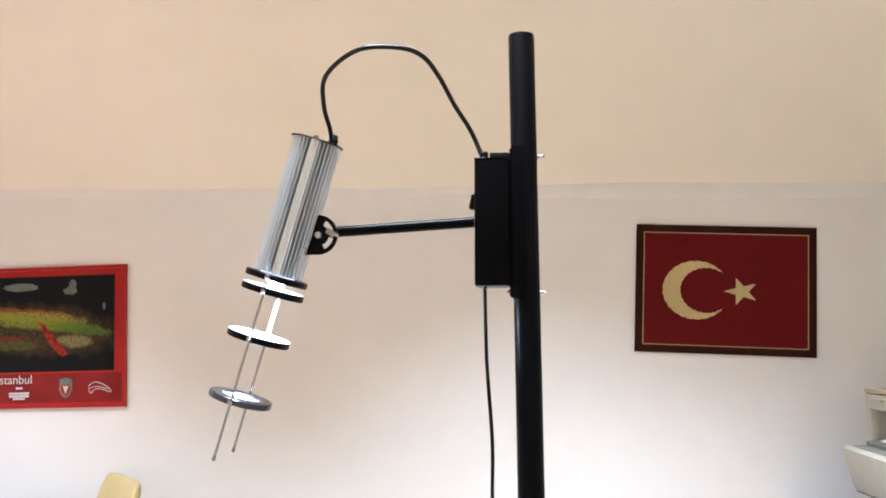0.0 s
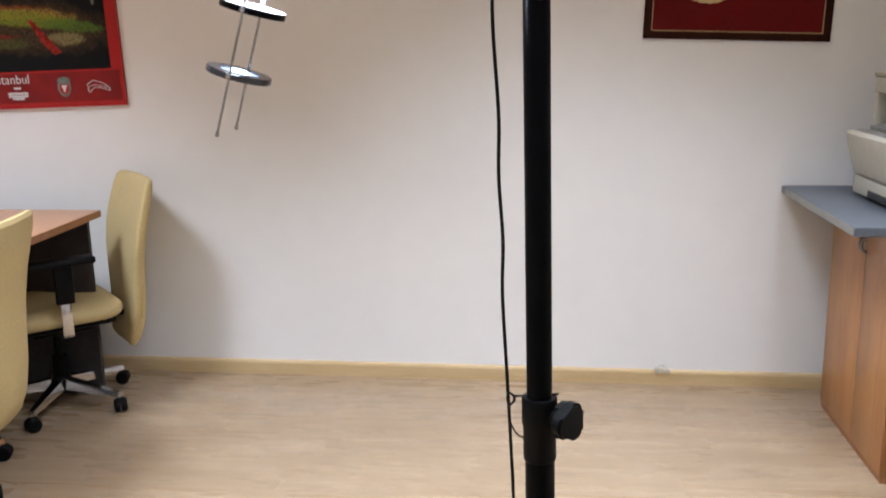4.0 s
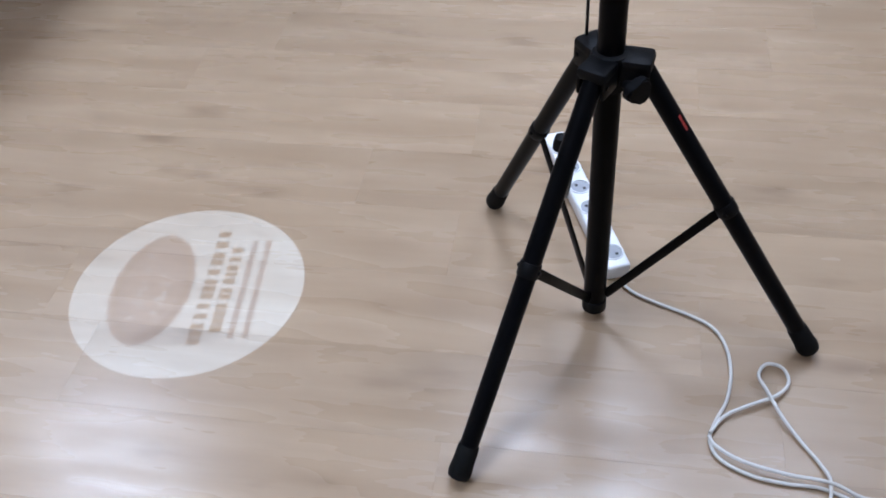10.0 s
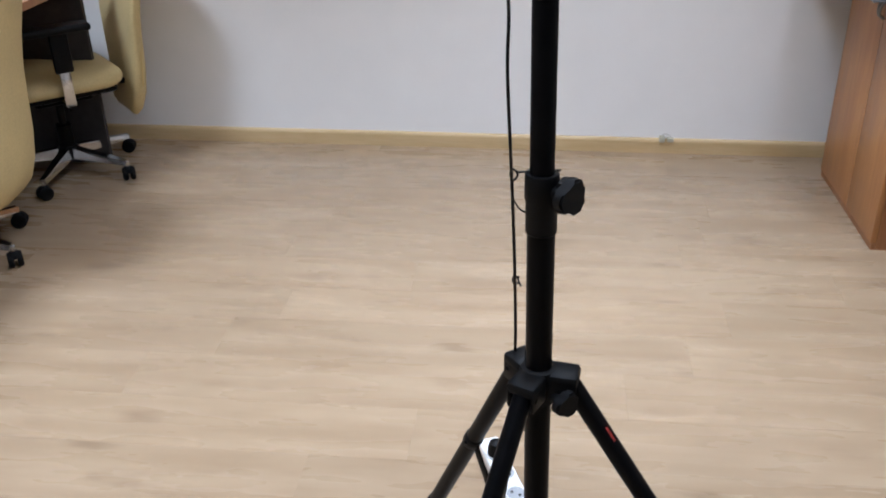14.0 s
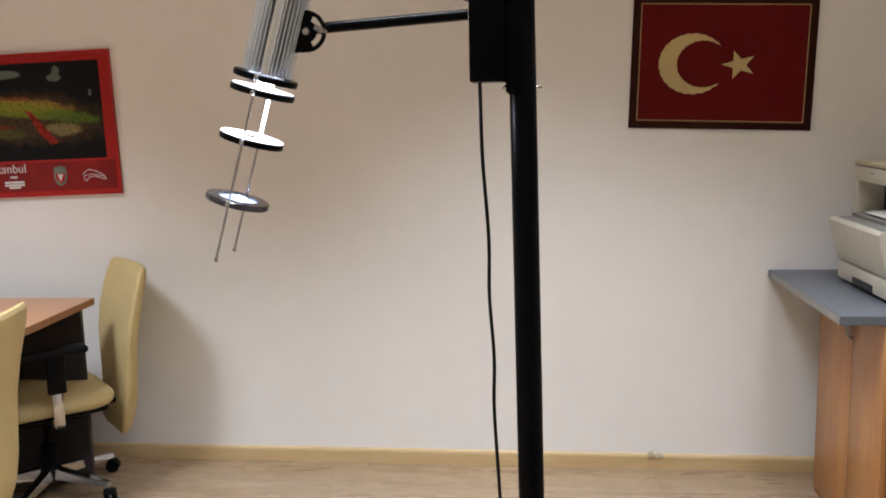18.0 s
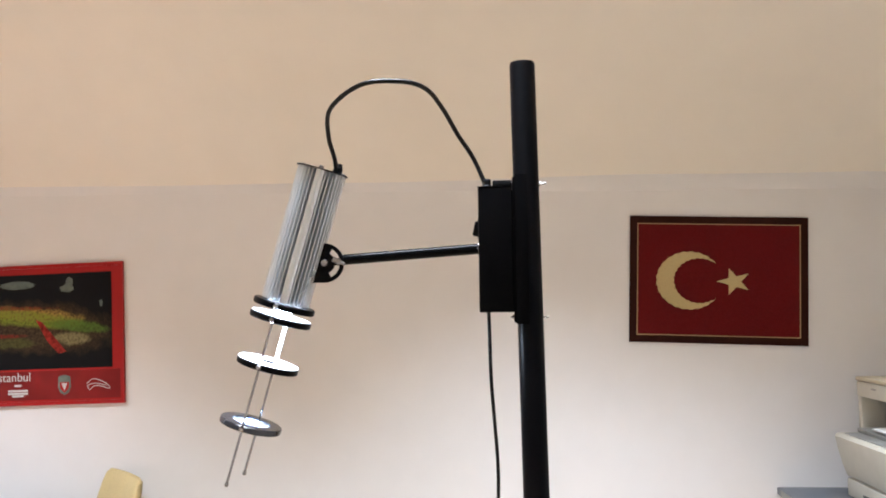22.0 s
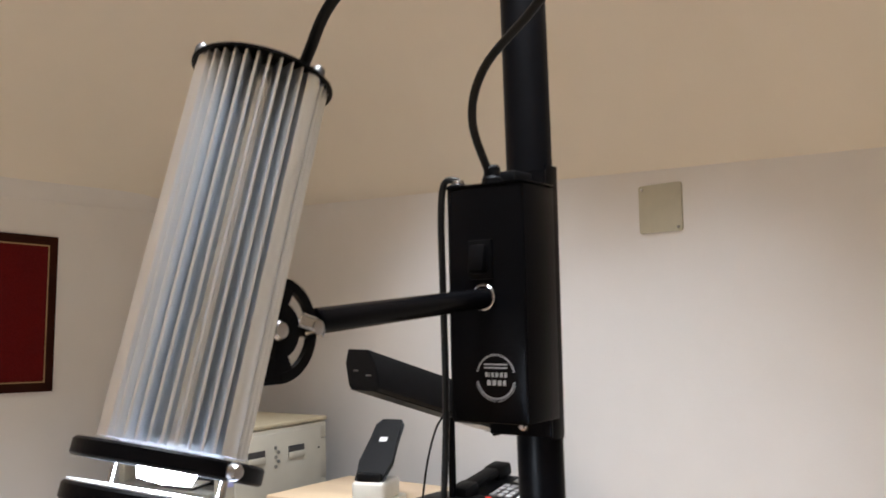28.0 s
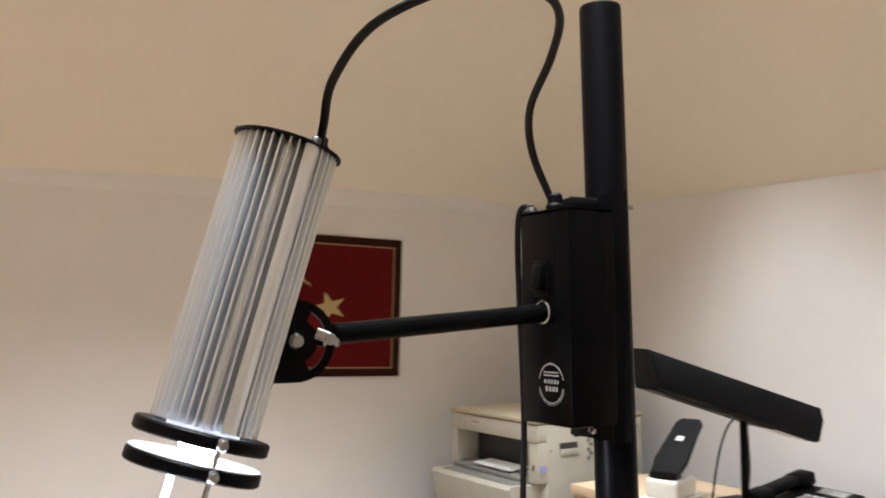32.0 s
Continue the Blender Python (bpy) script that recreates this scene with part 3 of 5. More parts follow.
# hub with three cheeks, legs, feet and braces
FEET = [L(-0.189, 0.094, 0), L(0.385, 0.422, 0), L(-0.211, 0.747, 0)]
HUB = on_pole(0.559)
hub = part("leg_hub", lathe([(0.0212, -0.036), (0.027, -0.034), (0.029, -0.006), (0.0305, 0.018), (0.028, 0.026), (0.0212, 0.029)], HUB, AX1 - AX0, 32), BLACK_PLASTIC, stand)
for foot in FEET:
    d = Vector((foot.x - HUB.x, foot.y - HUB.y, 0)).normalized()
    side = Vector((-d.y, d.x, 0))
    m = Matrix.Translation(HUB) @ Matrix((d, side, Vector((0, 0, 1)))).transposed().to_4x4()
    bm = block(0.018, 0.062, -0.0235, -0.0162, -0.020, 0.024, 0.004, m=m)
    block(0.018, 0.062, 0.0162, 0.0235, -0.020, 0.024, 0.004, bm=bm, m=m)
    block(0.016, 0.0635, -0.0240, 0.0240, 0.006, 0.0265, 0.007, bm=bm, m=m)
    part("hub_cheek", bm, BLACK_PLASTIC, hub)
    part("hinge_bolt", rod(HUB + d * 0.052 - side * 0.0255, HUB + d * 0.052 + side * 0.0255, 0.004, seg=10), BLACK, hub)
    start = HUB + d * 0.051 + Vector((0, 0, 0.002))
    end = foot + Vector((0, 0, 0.030))
    leg = part("leg", rod(start, end, 0.0155, seg=24), BLACK_TUBE, stand)
    aim = (end - start).normalized()
    if foot.x > 0.3:
        up = side.cross(aim).normalized()
        up = -up if up.z < 0 else up
        out_dir = (up * 0.85 - side * 0.5).normalized()
        sm = Matrix.Translation(start.lerp(end, 0.165) + out_dir * 0.0150) @ Matrix((aim, out_dir.cross(aim), out_dir)).transposed().to_4x4()
        part("sticker", block(-0.014, 0.014, -0.0022, 0.0022, 0.0, 0.0009, m=sm), STICKER, leg, "small worn red sticker")
    part("rubber_foot", lathe([(0.0162, -0.046), (0.0175, -0.042), (0.0185, -0.012), (0.0200, 0.004), (0.0185, 0.014), (0.011, 0.018), (0, 0.019)], end, aim, 24), RUBBER, leg)
    mid = start.lerp(end, 0.455)
    base = on_pole(0.058) + d * 0.018
    bd = base - mid
    bs = bd.normalized().cross(Vector((0, 0, 1))).normalized()
    bn = bs.cross(bd.normalized())
    mm = Matrix.Translation(mid) @ Matrix((bd.normalized(), bs, bn)).transposed().to_4x4()
    part("brace", block(-0.012, bd.length, -0.0018, 0.0018, -0.0088, 0.0088, 0.001, m=mm), BLACK, stand)
    part("brace_clip", lathe([(0.0168, -0.012), (0.0178, -0.010), (0.0178, 0.010), (0.0168, 0.012)], mid, aim, 20), BLACK_PLASTIC, leg)
    part("brace_rivet", rod(mid - bs * 0.021, mid + bs * 0.021, 0.0035, seg=10), BLACK, leg)
knob(hub, HUB + Vector((0.026, -0.024, -0.014)), (0.60, -0.78, 0.12), 0.020)

# driver box on a channel clamped to the pole
box = part("driver_box", block(-0.081, -0.0355, -0.0052, 0.0590, 1.4975, 1.6650, 0.0022), BOX_PAINT, stand, "black steel driver box with a white round mark")
part("box_lid", block(-0.0815, -0.0365, -0.0056, 0.0594, 1.6645, 1.6662, 0.0004), BOX_PAINT, box)
chan = part("pole_channel", block(-0.0352, -0.0322, 0.003, 0.056, 1.4835, 1.6795, 0.0008), BOX_PAINT, stand)
for y0, y1 in ((0.003, 0.0058), (0.0532, 0.056)):
    part("channel_lip", block(-0.0322, -0.015, y0, y1, 1.4815, 1.6830, 0.0008), BOX_PAINT, chan)
for z in (1.4905, 1.6725):
    c = on_pole(z)
    upper = z > 1.6
    part("clamp_bolt", rod((-0.040, c.y, z), (0.011, c.y, z), 0.0016, seg=12), STEEL, chan, "zinc bolt through the pole")
    nut = lathe([(0.0022, -0.002), (0.0042, -0.002), (0.0042, 0.002), (0.0022, 0.002)], (0.001, c.y, z), (1, 0, 0), 6)
    part("nut", nut, STEEL, chan)
    part("plate_screw", lathe([(0, 0.0025), (0.003, 0.002), (0.0042, 0), (0.0042, -0.003)], (-0.0354, 0.029 if upper else 0.026, z), (-1, 0, 0), 14), STEEL, chan)
part("top_block", block(-0.062, -0.0356, 0.012, 0.040, 1.6663, 1.6765, 0.002), BLACK_PLASTIC, chan)
sw = part("rocker_switch", block(-0.0828, -0.080, 0.020, 0.040, 1.598, 1.626, 0.0010), BLACK, box)
part("rocker", block(-0.005, 0.004, -0.0065, 0.0065, -0.010, 0.010, 0.002, m=pose(-0.0840, 0.030, 1.612, 0, 12, 0)), BLACK, sw)
part("bushing", ring_solid((-0.0825, 0.028, 1.5855), (1, 0, 0), 0.0098, 0.0080, 0.0020, 32), STEEL, box, "bright steel ring round the arm")
part("top_gland", lathe([(0.0075, 0), (0.0075, 0.006), (0.006, 0.008), (0.006, 0.014), (0.0045, 0.016)], (-0.070, 0.026, 1.664), (0, 0, 1), 20), BLACK_PLASTIC, box)
part("corner_screw", lathe([(0, 0.007), (0.004, 0.0065), (0.005, 0.004), (0.005, 0)], (-0.073, 0.054, 1.665), (0, 0, 1), 14), STEEL, box)
part("screw_base", lathe([(0.008, 0), (0.008, 0.003), (0.005, 0.005)], (-0.073, 0.054, 1.664), (0, 0, 1), 14), BLACK, box)

# the round mark, upside down, with its two words
FACE = Matrix.Translation((-0.0812, 0.0200, 1.530)) @ Matrix(((0, 0, -1), (1, 0, 0), (0, -1, 0))).to_4x4()
for row, size, widths in ((0.0042, 0.0046, (0.7, 1.0, 1.0, 1.0)), (-0.0014, 0.0040, (0.8, 0.9, 0.9, 0.8, 0.3, 0.8))):
    total = sum(widths) * size * 0.8 + (len(widths) - 1) * 0.0008
    x = -total / 2
    for w in widths:
        part("mark_bar", block(x, x + w * size * 0.62, row - size * 0.4, row + size * 0.4, 0, 0.0002, m=FACE), MARK_GREY, box, "white printed mark as a plain bar")
        x += w * size * 0.8 + 0.0008
bm = bmesh.new()
for a0, a1 in ((12, 168), (192, 348)):
    n = 24
    for i in range(n):
        a = radians(a0 + (a1 - a0) * (i + 0.5) / n)
        block(-0.0005, 0.0005, -0.0007, 0.0007, 0, 0.0002, bm=bm, m=FACE @ Matrix.Translation((0.0155 * math.cos(a), 0.0152 * math.sin(a), 0)) @ pose(0, 0, 0, 0, 0, math.degrees(a) - 90))
part("mark_small_print", bm, MARK_GREY, box, "tiny unreadable white print in a ring")
bm = bmesh.new()
for y in (-0.0062, -0.0086):
    block(-0.0095, 0.0095, y - 0.0005, y + 0.0005, 0, 0.0002, bm=bm, m=FACE)
part("mark_lines", bm, MARK_GREY, box)
part("mark_arcs", hose([FACE @ Vector((0.0170 * math.cos(radians(a)), 0.0170 * math.sin(radians(a)), 0)) for a in range(20, 161, 10)], 0.00014, 6, 2), MARK_GREY, box)

# swing arm and slotted quadrant
ARM0, ARM1 = L(-0.078, 0.487, 1.585), L(-0.268, 0.474, 1.572)
part("arm", rod(ARM0, ARM1, 0.0072, seg=24, chamfer=0.001), BOX_PAINT, stand)
PIV = L(-0.294, 0.474, 1.568)
quad = bmesh.new()
Q = Matrix.Translation(PIV) @ pose(0, 0, 0, 90)


def sector(r0, r1, a0, a1, step=7):
    n = max(2, int((a1 - a0) / step))
    up = [(r1 * math.cos(radians(a0 + (a1 - a0) * i / n)), r1 * math.sin(radians(a0 + (a1 - a0) * i / n))) for i in range(n + 1)]
    dn = [(r0 * math.cos(radians(a0 + (a1 - a0) * i / n)), r0 * math.sin(radians(a0 + (a1 - a0) * i / n))) for i in range(n, -1, -1)]
    return up + dn


for h, o in zip((0.0016, 0.00155, 0.0014, 0.0014, 0.0014, 0.0012), (sector(0.0215, 0.0270, -88, 88), sector(0.001, 0.0145, -100, 100), sector(0.0143, 0.0217, -92, -66), sector(0.0143, 0.0217, 62, 92), sector(0.0143, 0.0217, -12, 12),
          [(-0.020, -0.027), (0.003, -0.027), (0.003, 0.027), (-0.008, 0.027)])):
    slab(o, -h, h, quad, None)
bmesh.ops.transform(quad, matrix=Q, verts=quad.verts)
quadrant = part("quadrant", quad, BLACK, stand, "black slotted half-round tilt bracket")
part("pivot_bolt", lathe([(0, 0.0045), (0.004, 0.004), (0.0055, 0.002), (0.0055, -0.004)], PIV, (0, -1, 0), 18), STEEL, quadrant)
wing = lathe([(0, 0.010), (0.004, 0.009), (0.005, 0.002), (0.005, -0.006)], PIV + Vector((0.021, 0, 0.001)), (0, -1, 0), 16)
for s in (-1, 1):
    w = Matrix.Translation(PIV + Vector((0.021, -0.006, 0.001))) @ pose(0, 0, 0, 0, 25, 0)
    block(s * 0.003, s * 0.0095, -0.0012, 0.0012, -0.0025, 0.0030, 0.001, bm=wing, m=w @ pose(0, -0.003, 0, 0, 0, s * 28))
part("wing_nut", wing, STEEL, quadrant, "zinc wing nut")

# ribbed housing and the discs on two rods
TOP = L(-0.297, 0.479, 1.700)
DIR = Vector((-0.104, 0.008, -0.352)).normalized()
PX = (Vector((1, 0, 0)) - DIR * DIR.x).normalized()
PY = DIR.cross(PX)
if PY.y > 0:
    PY = -PY


def along(s):
    return TOP + DIR * s


prof = []
R = 0.0338
for q in range(3):
    mid = 80 + q * 120
    for k in range(-8, 9):
        prof.append((mid + k * 1.2, R * (1.020 - 0.050 * (k / 8) ** 2)))
    fins = 10
    w = 99.0 / fins
    for i in range(fins):
        a0 = mid + 10.2 + w * i
        prof += [(a0, 0.0205), (a0 + w * 0.54, 0.0205), (a0 + w * 0.60, R * 0.975), (a0 + w * 0.66, R * 0.998), (a0 + w * 0.76, R * 1.004), (a0 + w * 0.86, R * 0.998), (a0 + w * 0.92, R * 0.975), (a0 + w * 0.97, 0.0205)]
bm = bmesh.new()
rows = []
for s in (0.0041, 0.192):
    rows.append([bm.verts.new(along(s) + PX * r * math.cos(radians(a)) + PY * r * math.sin(radians(a))) for a, r in prof])
n = len(prof)
for k in range(n):
    bm.faces.new((rows[0][k], rows[0][(k + 1) % n], rows[1][(k + 1) % n], rows[1][k]))
bm.faces.new(rows[0][::-1])
bm.faces.new(rows[1])
housing = part("housing", bm, ALU, stand, "ribbed bare aluminium heat-sink housing")
part("top_plate", lathe([(0, -0.0006), (0.0360, -0.0006), (0.0364, -0.0003), (0.0364, 0.0006), (0.0360, 0.0010), (0, 0.0010)], along(0.003), DIR, 48), BLACK, housing, "thin dark end plate")
for a in (80, 200, 320):
    part("plate_screw", lathe([(0, 0.003), (0.0028, 0.0026), (0.0036, 0.001), (0.0036, -0.002)], along(0.0015) + (PX * math.cos(radians(a)) + PY * math.sin(radians(a))) * 0.0335, -DIR, 12), DULL_STEEL, housing)
part("cable_gland", lathe([(0.0065, 0), (0.0065, 0.007), (0.0050, 0.009), (0.0045, 0.013)], along(0.001) + PX * 0.021, -DIR, 18), BLACK_PLASTIC, housing)
part("lower_collar", rod(along(0.190), along(0.196), 0.0235, seg=40), LED_LIT_WHITE, housing)


def disc(s, r_in, mat, name, label, r_out=0.0430, thick=0.0085):
    d = part(name, ring_solid(along(s), DIR, r_out, r_in, thick, 56), mat, stand, label)
    for sg in (-1, 1):
        c = along(s) + PY * sg * 0.0395
        part("clamp_screw", lathe([(0, 0.0045), (0.0028, 0.004), (0.0042, 0.0015), (0.0042, -0.003)], along(s) + PY * sg * 0.0425, PY * sg, 16), STEEL, d)
        part("screw_boss", rod(c - DIR * 0.0035, c + DIR * 0.0035, 0.0048, seg=16), BLACK, d)
    return d


# glossy black, raised to grey-blue for the LED light on the front disc
BLUE_LIT_BLACK = material("blue_lit_black_disc", (0.030, 0.034, 0.046), rough=0.26, spec=0.7, grain=0.2, grain_scale=80)
d1 = disc(0.198, 0.0325, BLACK, "upper_disc", "black ring disc against the housing")
part("led_window", lathe([(0, 0), (0.0130, 0), (0.0135, 0.004), (0.0120, 0.0085), (0, 0.0095)], along(0.1985), DIR, 40), LED, d1, "glowing cold white LED window")
d2 = disc(0.217, 0.020, BLACK, "gobo_disc", "black ring disc lit white from above")
# upper faces coloured white for the LED light they catch
part("lit_disc_top", ring_solid(along(0.2122), DIR, 0.0415, 0.0195, 0.0008, 56, edge=0.0002), LED_LIT_WHITE, d2)
d3 = disc(0.283, 0.0140, BLACK, "lens_disc", "black disc, LED light on its upper face put in as white")
part("lit_disc_top", ring_solid(along(0.2782), DIR, 0.0422, 0.0141, 0.0008, 56, edge=0.0002), LED_LIT_WHITE, d3)
d4 = disc(0.368, 0.0270, BLUE_LIT_BLACK, "front_disc", "black ring disc holding the front lens")
lens = part("front_lens", lathe([(0, -0.0035), (0.012, -0.0028), (0.0265, -0.0005), (0.0265, 0.0005), (0.012, 0.0028), (0, 0.0035)], along(0.366), DIR, 40), GLASS, d4, "clear glass lens")
lens.visible_shadow = False
for sg in (-1, 1):
    p0 = along(0.196) + PY * sg * 0.0390
    p1 = along(0.445) + PY * sg * 0.0390
    part("rod", rod(p0, p1, 0.00165, seg=12), STEEL, stand, "thin zinc threaded rod")
    if sg < 0:
        # white tube added for the LED glare along the back rod
        part("rod_glare", rod(along(0.224) + PY * sg * 0.0390, along(0.277) + PY * sg * 0.0390, 0.0027, seg=14), WHITE_PLASTIC, stand, "LED glare on the rod, put in as a white tube")
    part("rod_cap", lathe([(0, -0.003), (0.0024, -0.002), (0.0028, 0.001), (0.0024, 0.003), (0, 0.004)], p1, DIR, 14), STEEL, stand)

# light cast by the projector and the printed film in front of it
spot_data = bpy.data.lights.new("projector_light", "SPOT")
spot_data.energy, spot_data.color, spot_data.spot_size, spot_data.spot_blend, spot_data.shadow_soft_size = 225, (0.425, 0.66, 1.0), radians(17.6), 0.02, 0.00020
spot = new("projector_light", spot_data)
AIM = (L(-0.795, 0.455, 0) - along(0.292)).normalized()
spot.matrix_world = Matrix.Translation(SM) @ look(along(0.292), along(0.292) + AIM)
bounce_data = bpy.data.lights.new("led_light", "POINT")
bounce_data.energy, bounce_data.color, bounce_data.shadow_soft_size = 3.6, (0.82, 0.91, 1.0), 0.004
new("led_light", bounce_data).matrix_world = Matrix.Translation(SM + along(0.2110))

FILM = tinted_film("brown_film", (0.24, 0.19, 0.235))
FILM_DARK = tinted_film("dark_film", (0.24, 0.19, 0.18))
FILM_BLUE = tinted_film("violet_film", (0.30, 0.28, 0.40))
sc = 0.068 / 1.50
FM = Matrix.Translation(along(0.292) + AIM * 0.068)
fz = -AIM
fx = (Vector((0, 1, 0)) - AIM * AIM.y).normalized()
fy = fz.cross(fx)
FM = FM @ Matrix((fx, fy, fz)).transposed().to_4x4() @ pose(0, 0, 0, 0, 0, 6)
random.seed(5)
bm = bmesh.new()
NX, NY = 56, 26
for ix in range(NX):
    for iy in range(NY):
        u, v = (ix + 0.5) / NX * 2 - 1, (iy + 0.5) / NY * 2 - 1
        if u * u + v * v > 1 or (abs(u) < 0.62 and 0.12 < abs(v) < 0.42 and random.random() < 0.13):
            continue
        w, h = 0.151 * sc / NX, 0.0785 * sc / NY
        cx, cy = 0.150 * sc * u, 0.080 * sc + 0.078 * sc * v
        bm.faces.new([bm.verts.new(FM @ Vector((cx + a * w, cy + c * h, 0))) for a, c in ((-1, -1), (1, -1), (1, 1), (-1, 1))])
gobo = part("printed_film", bm, FILM, d4, "printed transparent film, brown oval above lines of print")
bm = bmesh.new()
for i in range(40):
    a0, a1 = 2 * math.pi * i / 40, 2 * math.pi * (i + 1) / 40
    quadv = [(0.136 * sc * math.cos(a0), 0.080 * sc + 0.069 * sc * math.sin(a0)), (0.136 * sc * math.cos(a1), 0.080 * sc + 0.069 * sc * math.sin(a1)), (0.130 * sc * math.cos(a1), 0.080 * sc + 0.064 * sc * math.sin(a1)), (0.130 * sc * math.cos(a0), 0.080 * sc + 0.064 * sc * math.sin(a0))]
    bm.faces.new([bm.verts.new(FM @ Vector((x, y, 0.00003))) for x, y in quadv])
part("film_ring", bm, FILM_DARK, gobo)
random.seed(7)
for y, h, w, mat in ((-0.033, 0.026, 0.30, FILM_DARK), (-0.070, 0.024, 0.24, FILM_DARK), (-0.104, 0.013, 0.27, FILM_BLUE), (-0.133, 0.013, 0.27, FILM_BLUE)):
    bm = bmesh.new()
    x = -w / 2
    while x < w / 2:
        g = random.uniform(0.50, 0.80) * h
        block(x * sc, (x + g) * sc, (y - h / 2) * sc, (y + h / 2) * sc, 0, 0.00001, bm=bm, m=FM)
        x += g + h * random.choice((0.15, 0.15, 0.18, 0.18, 0.5))
    part("film_line", bm, mat, gobo, "unreadable line of print as plain bars")

# cables of the stand
part("lamp_cable", hose([L(*p) for p in ((-0.277, 0.478, 1.692), (-0.278, 0.466, 1.712), (-0.281, 0.442, 1.738), (-0.269, 0.400, 1.766), (-0.222, 0.364, 1.787), (-0.172, 0.366, 1.790), (-0.142, 0.384, 1.784), (-0.124, 0.418, 1.766), (-0.108, 0.466, 1.740), (-0.088, 0.490, 1.710), (-0.070, 0.486, 1.668))], 0.0031, 12), CABLE, stand)
part("mains_cable", hose([L(*p) for p in ((-0.072, 0.513, 1.671), (-0.077, 0.523, 1.670), (-0.079, 0.5255, 1.645), (-0.077, 0.5265, 1.583), (-0.072, 0.530, 1.497), (-0.070, 0.537, 1.40), (-0.063, 0.545, 1.286), (-0.0635, 0.556, 1.20), (-0.058, 0.560, 1.11), (-0.0585, 0.558, 1.03), (-0.051, 0.545, 0.903), (-0.043, 0.530, 0.762), (-0.038, 0.520, 0.621), (-0.040, 0.535, 0.50), (-0.046, 0.58, 0.30), (-0.060, 0.66, 0.13), (-0.068, 0.76, 0.065), (-0.072, 0.83, 0.055))], 0.0026, 10), CABLE, stand)


part("cable_clip", hose([L(*p) for p in ((-0.035, 0.541, 0.708), (-0.043, 0.537, 0.711), (-0.044, 0.536, 0.701), (-0.035, 0.538, 0.699), (-0.038, 0.545, 0.706), (-0.032, 0.538, 0.693))], 0.0015, 8), CABLE, stand)


# ---- power strip and its cord ----
SOCKET_GREY = material("socket_well", (0.30, 0.31, 0.33), rough=0.5, grain=0.05, grain_scale=60)
A, B = Vector((0.052, 0.572, 0)), Vector((-0.108, 0.978, 0))
strip = thing("power_strip", "white plastic power strip with round sockets lying on the floor", "power strip", tuple((A + B) / 2), math.degrees(math.atan2((B - A).y, (B - A).x)))
half = (B - A).length / 2
part("body", block(-half, half, -0.0245, 0.0245, 0.0, 0.036, 0.006, 3), WHITE_PLASTIC, strip)
for i in range(6):
    x = -half + 0.040 + i * (2 * half - 0.10) / 5
    sk = part("socket", lathe([(0.0225, 0.036), (0.0225, 0.0385), (0.0205, 0.0385), (0.0195, 0.0370), (0.0195, 0.0364)], (x, 0, 0), (0, 0, 1), 28), WHITE_PLASTIC, strip)
    part("socket_well", lathe([(0.0194, 0.0361), (0.0194, 0.0366), (0, 0.0366)], (x, 0, 0), (0, 0, 1), 28), SOCKET_GREY, sk)
    for s in (-1, 1):
        # near-black discs on the well stand for the shaded pin holes
        part("socket_hole_shade", rod((x + s * 0.0068, s * 0.0068, 0.0364), (x + s * 0.0068, s * 0.0068, 0.0372), 0.0036, seg=12), HOLE_SHADE, sk)
part("plug", lathe([(0.019, 0), (0.019, 0.012), (0.015, 0.030), (0.006, 0.036)], (half - 0.06, 0, 0.0385), (0, 0, 1), 24), BLACK_PLASTIC, strip)
bm = hose([(x, y, 0.006) for x, y in ((0.055, 0.560), (0.085, 0.532), (0.130, 0.510), (0.185, 0.488), (0.228, 0.462), (0.250, 0.420), (0.256, 0.360), (0.246, 0.300), (0.226, 0.255), (0.214, 0.215), (0.228, 0.180), (0.275, 0.155), (0.330, 0.146), (0.395, 0.142), (0.47, 0.10), (0.60, -0.02), (0.85, -0.15), (1.1, -0.3))], 0.0031, 10)
mains = thing("extension_cord", "white mains cord loosely looped on the laminate floor", "cord")
part("cord", bm, WHITE_CORD, mains)
part("cord_loop", hose([(x, y, z) for x, y, z in ((0.214, 0.225, 0.012), (0.240, 0.262, 0.012), (0.285, 0.290, 0.013), (0.330, 0.315, 0.013), (0.352, 0.345, 0.012), (0.345, 0.376, 0.012), (0.318, 0.382, 0.012), (0.302, 0.355, 0.013), (0.312, 0.318, 0.020), (0.335, 0.270, 0.013), (0.365, 0.225, 0.006), (0.388, 0.190, 0.006), (0.398, 0.150, 0.014), (0.38, 0.08, 0.006), (0.30, -0.05, 0.006), (0.22, -0.3, 0.006))], 0.0031, 10), WHITE_CORD, mains)
part("cord_turn", hose([(0.213, 0.222, 0.007), (0.222, 0.200, 0.013), (0.262, 0.176, 0.013), (0.330, 0.160, 0.013), (0.398, 0.148, 0.020), (0.45, 0.135, 0.006), (0.53, 0.13, 0.006), (0.62, 0.05, 0.006)], 0.0031, 10), WHITE_CORD, mains)


# ---- woven flag on the far wall ----
FLAG = on_far_wall(0.720, 1.611, 0.0, -2.0) @ Matrix.Scale(1.014, 4)
flag = new("wall_rug")
flag.matrix_basis = FLAG
tagged(flag, "woven red rug with cream crescent and star, hung on wall", "wall hanging")
FW, FH = 0.668, 0.488


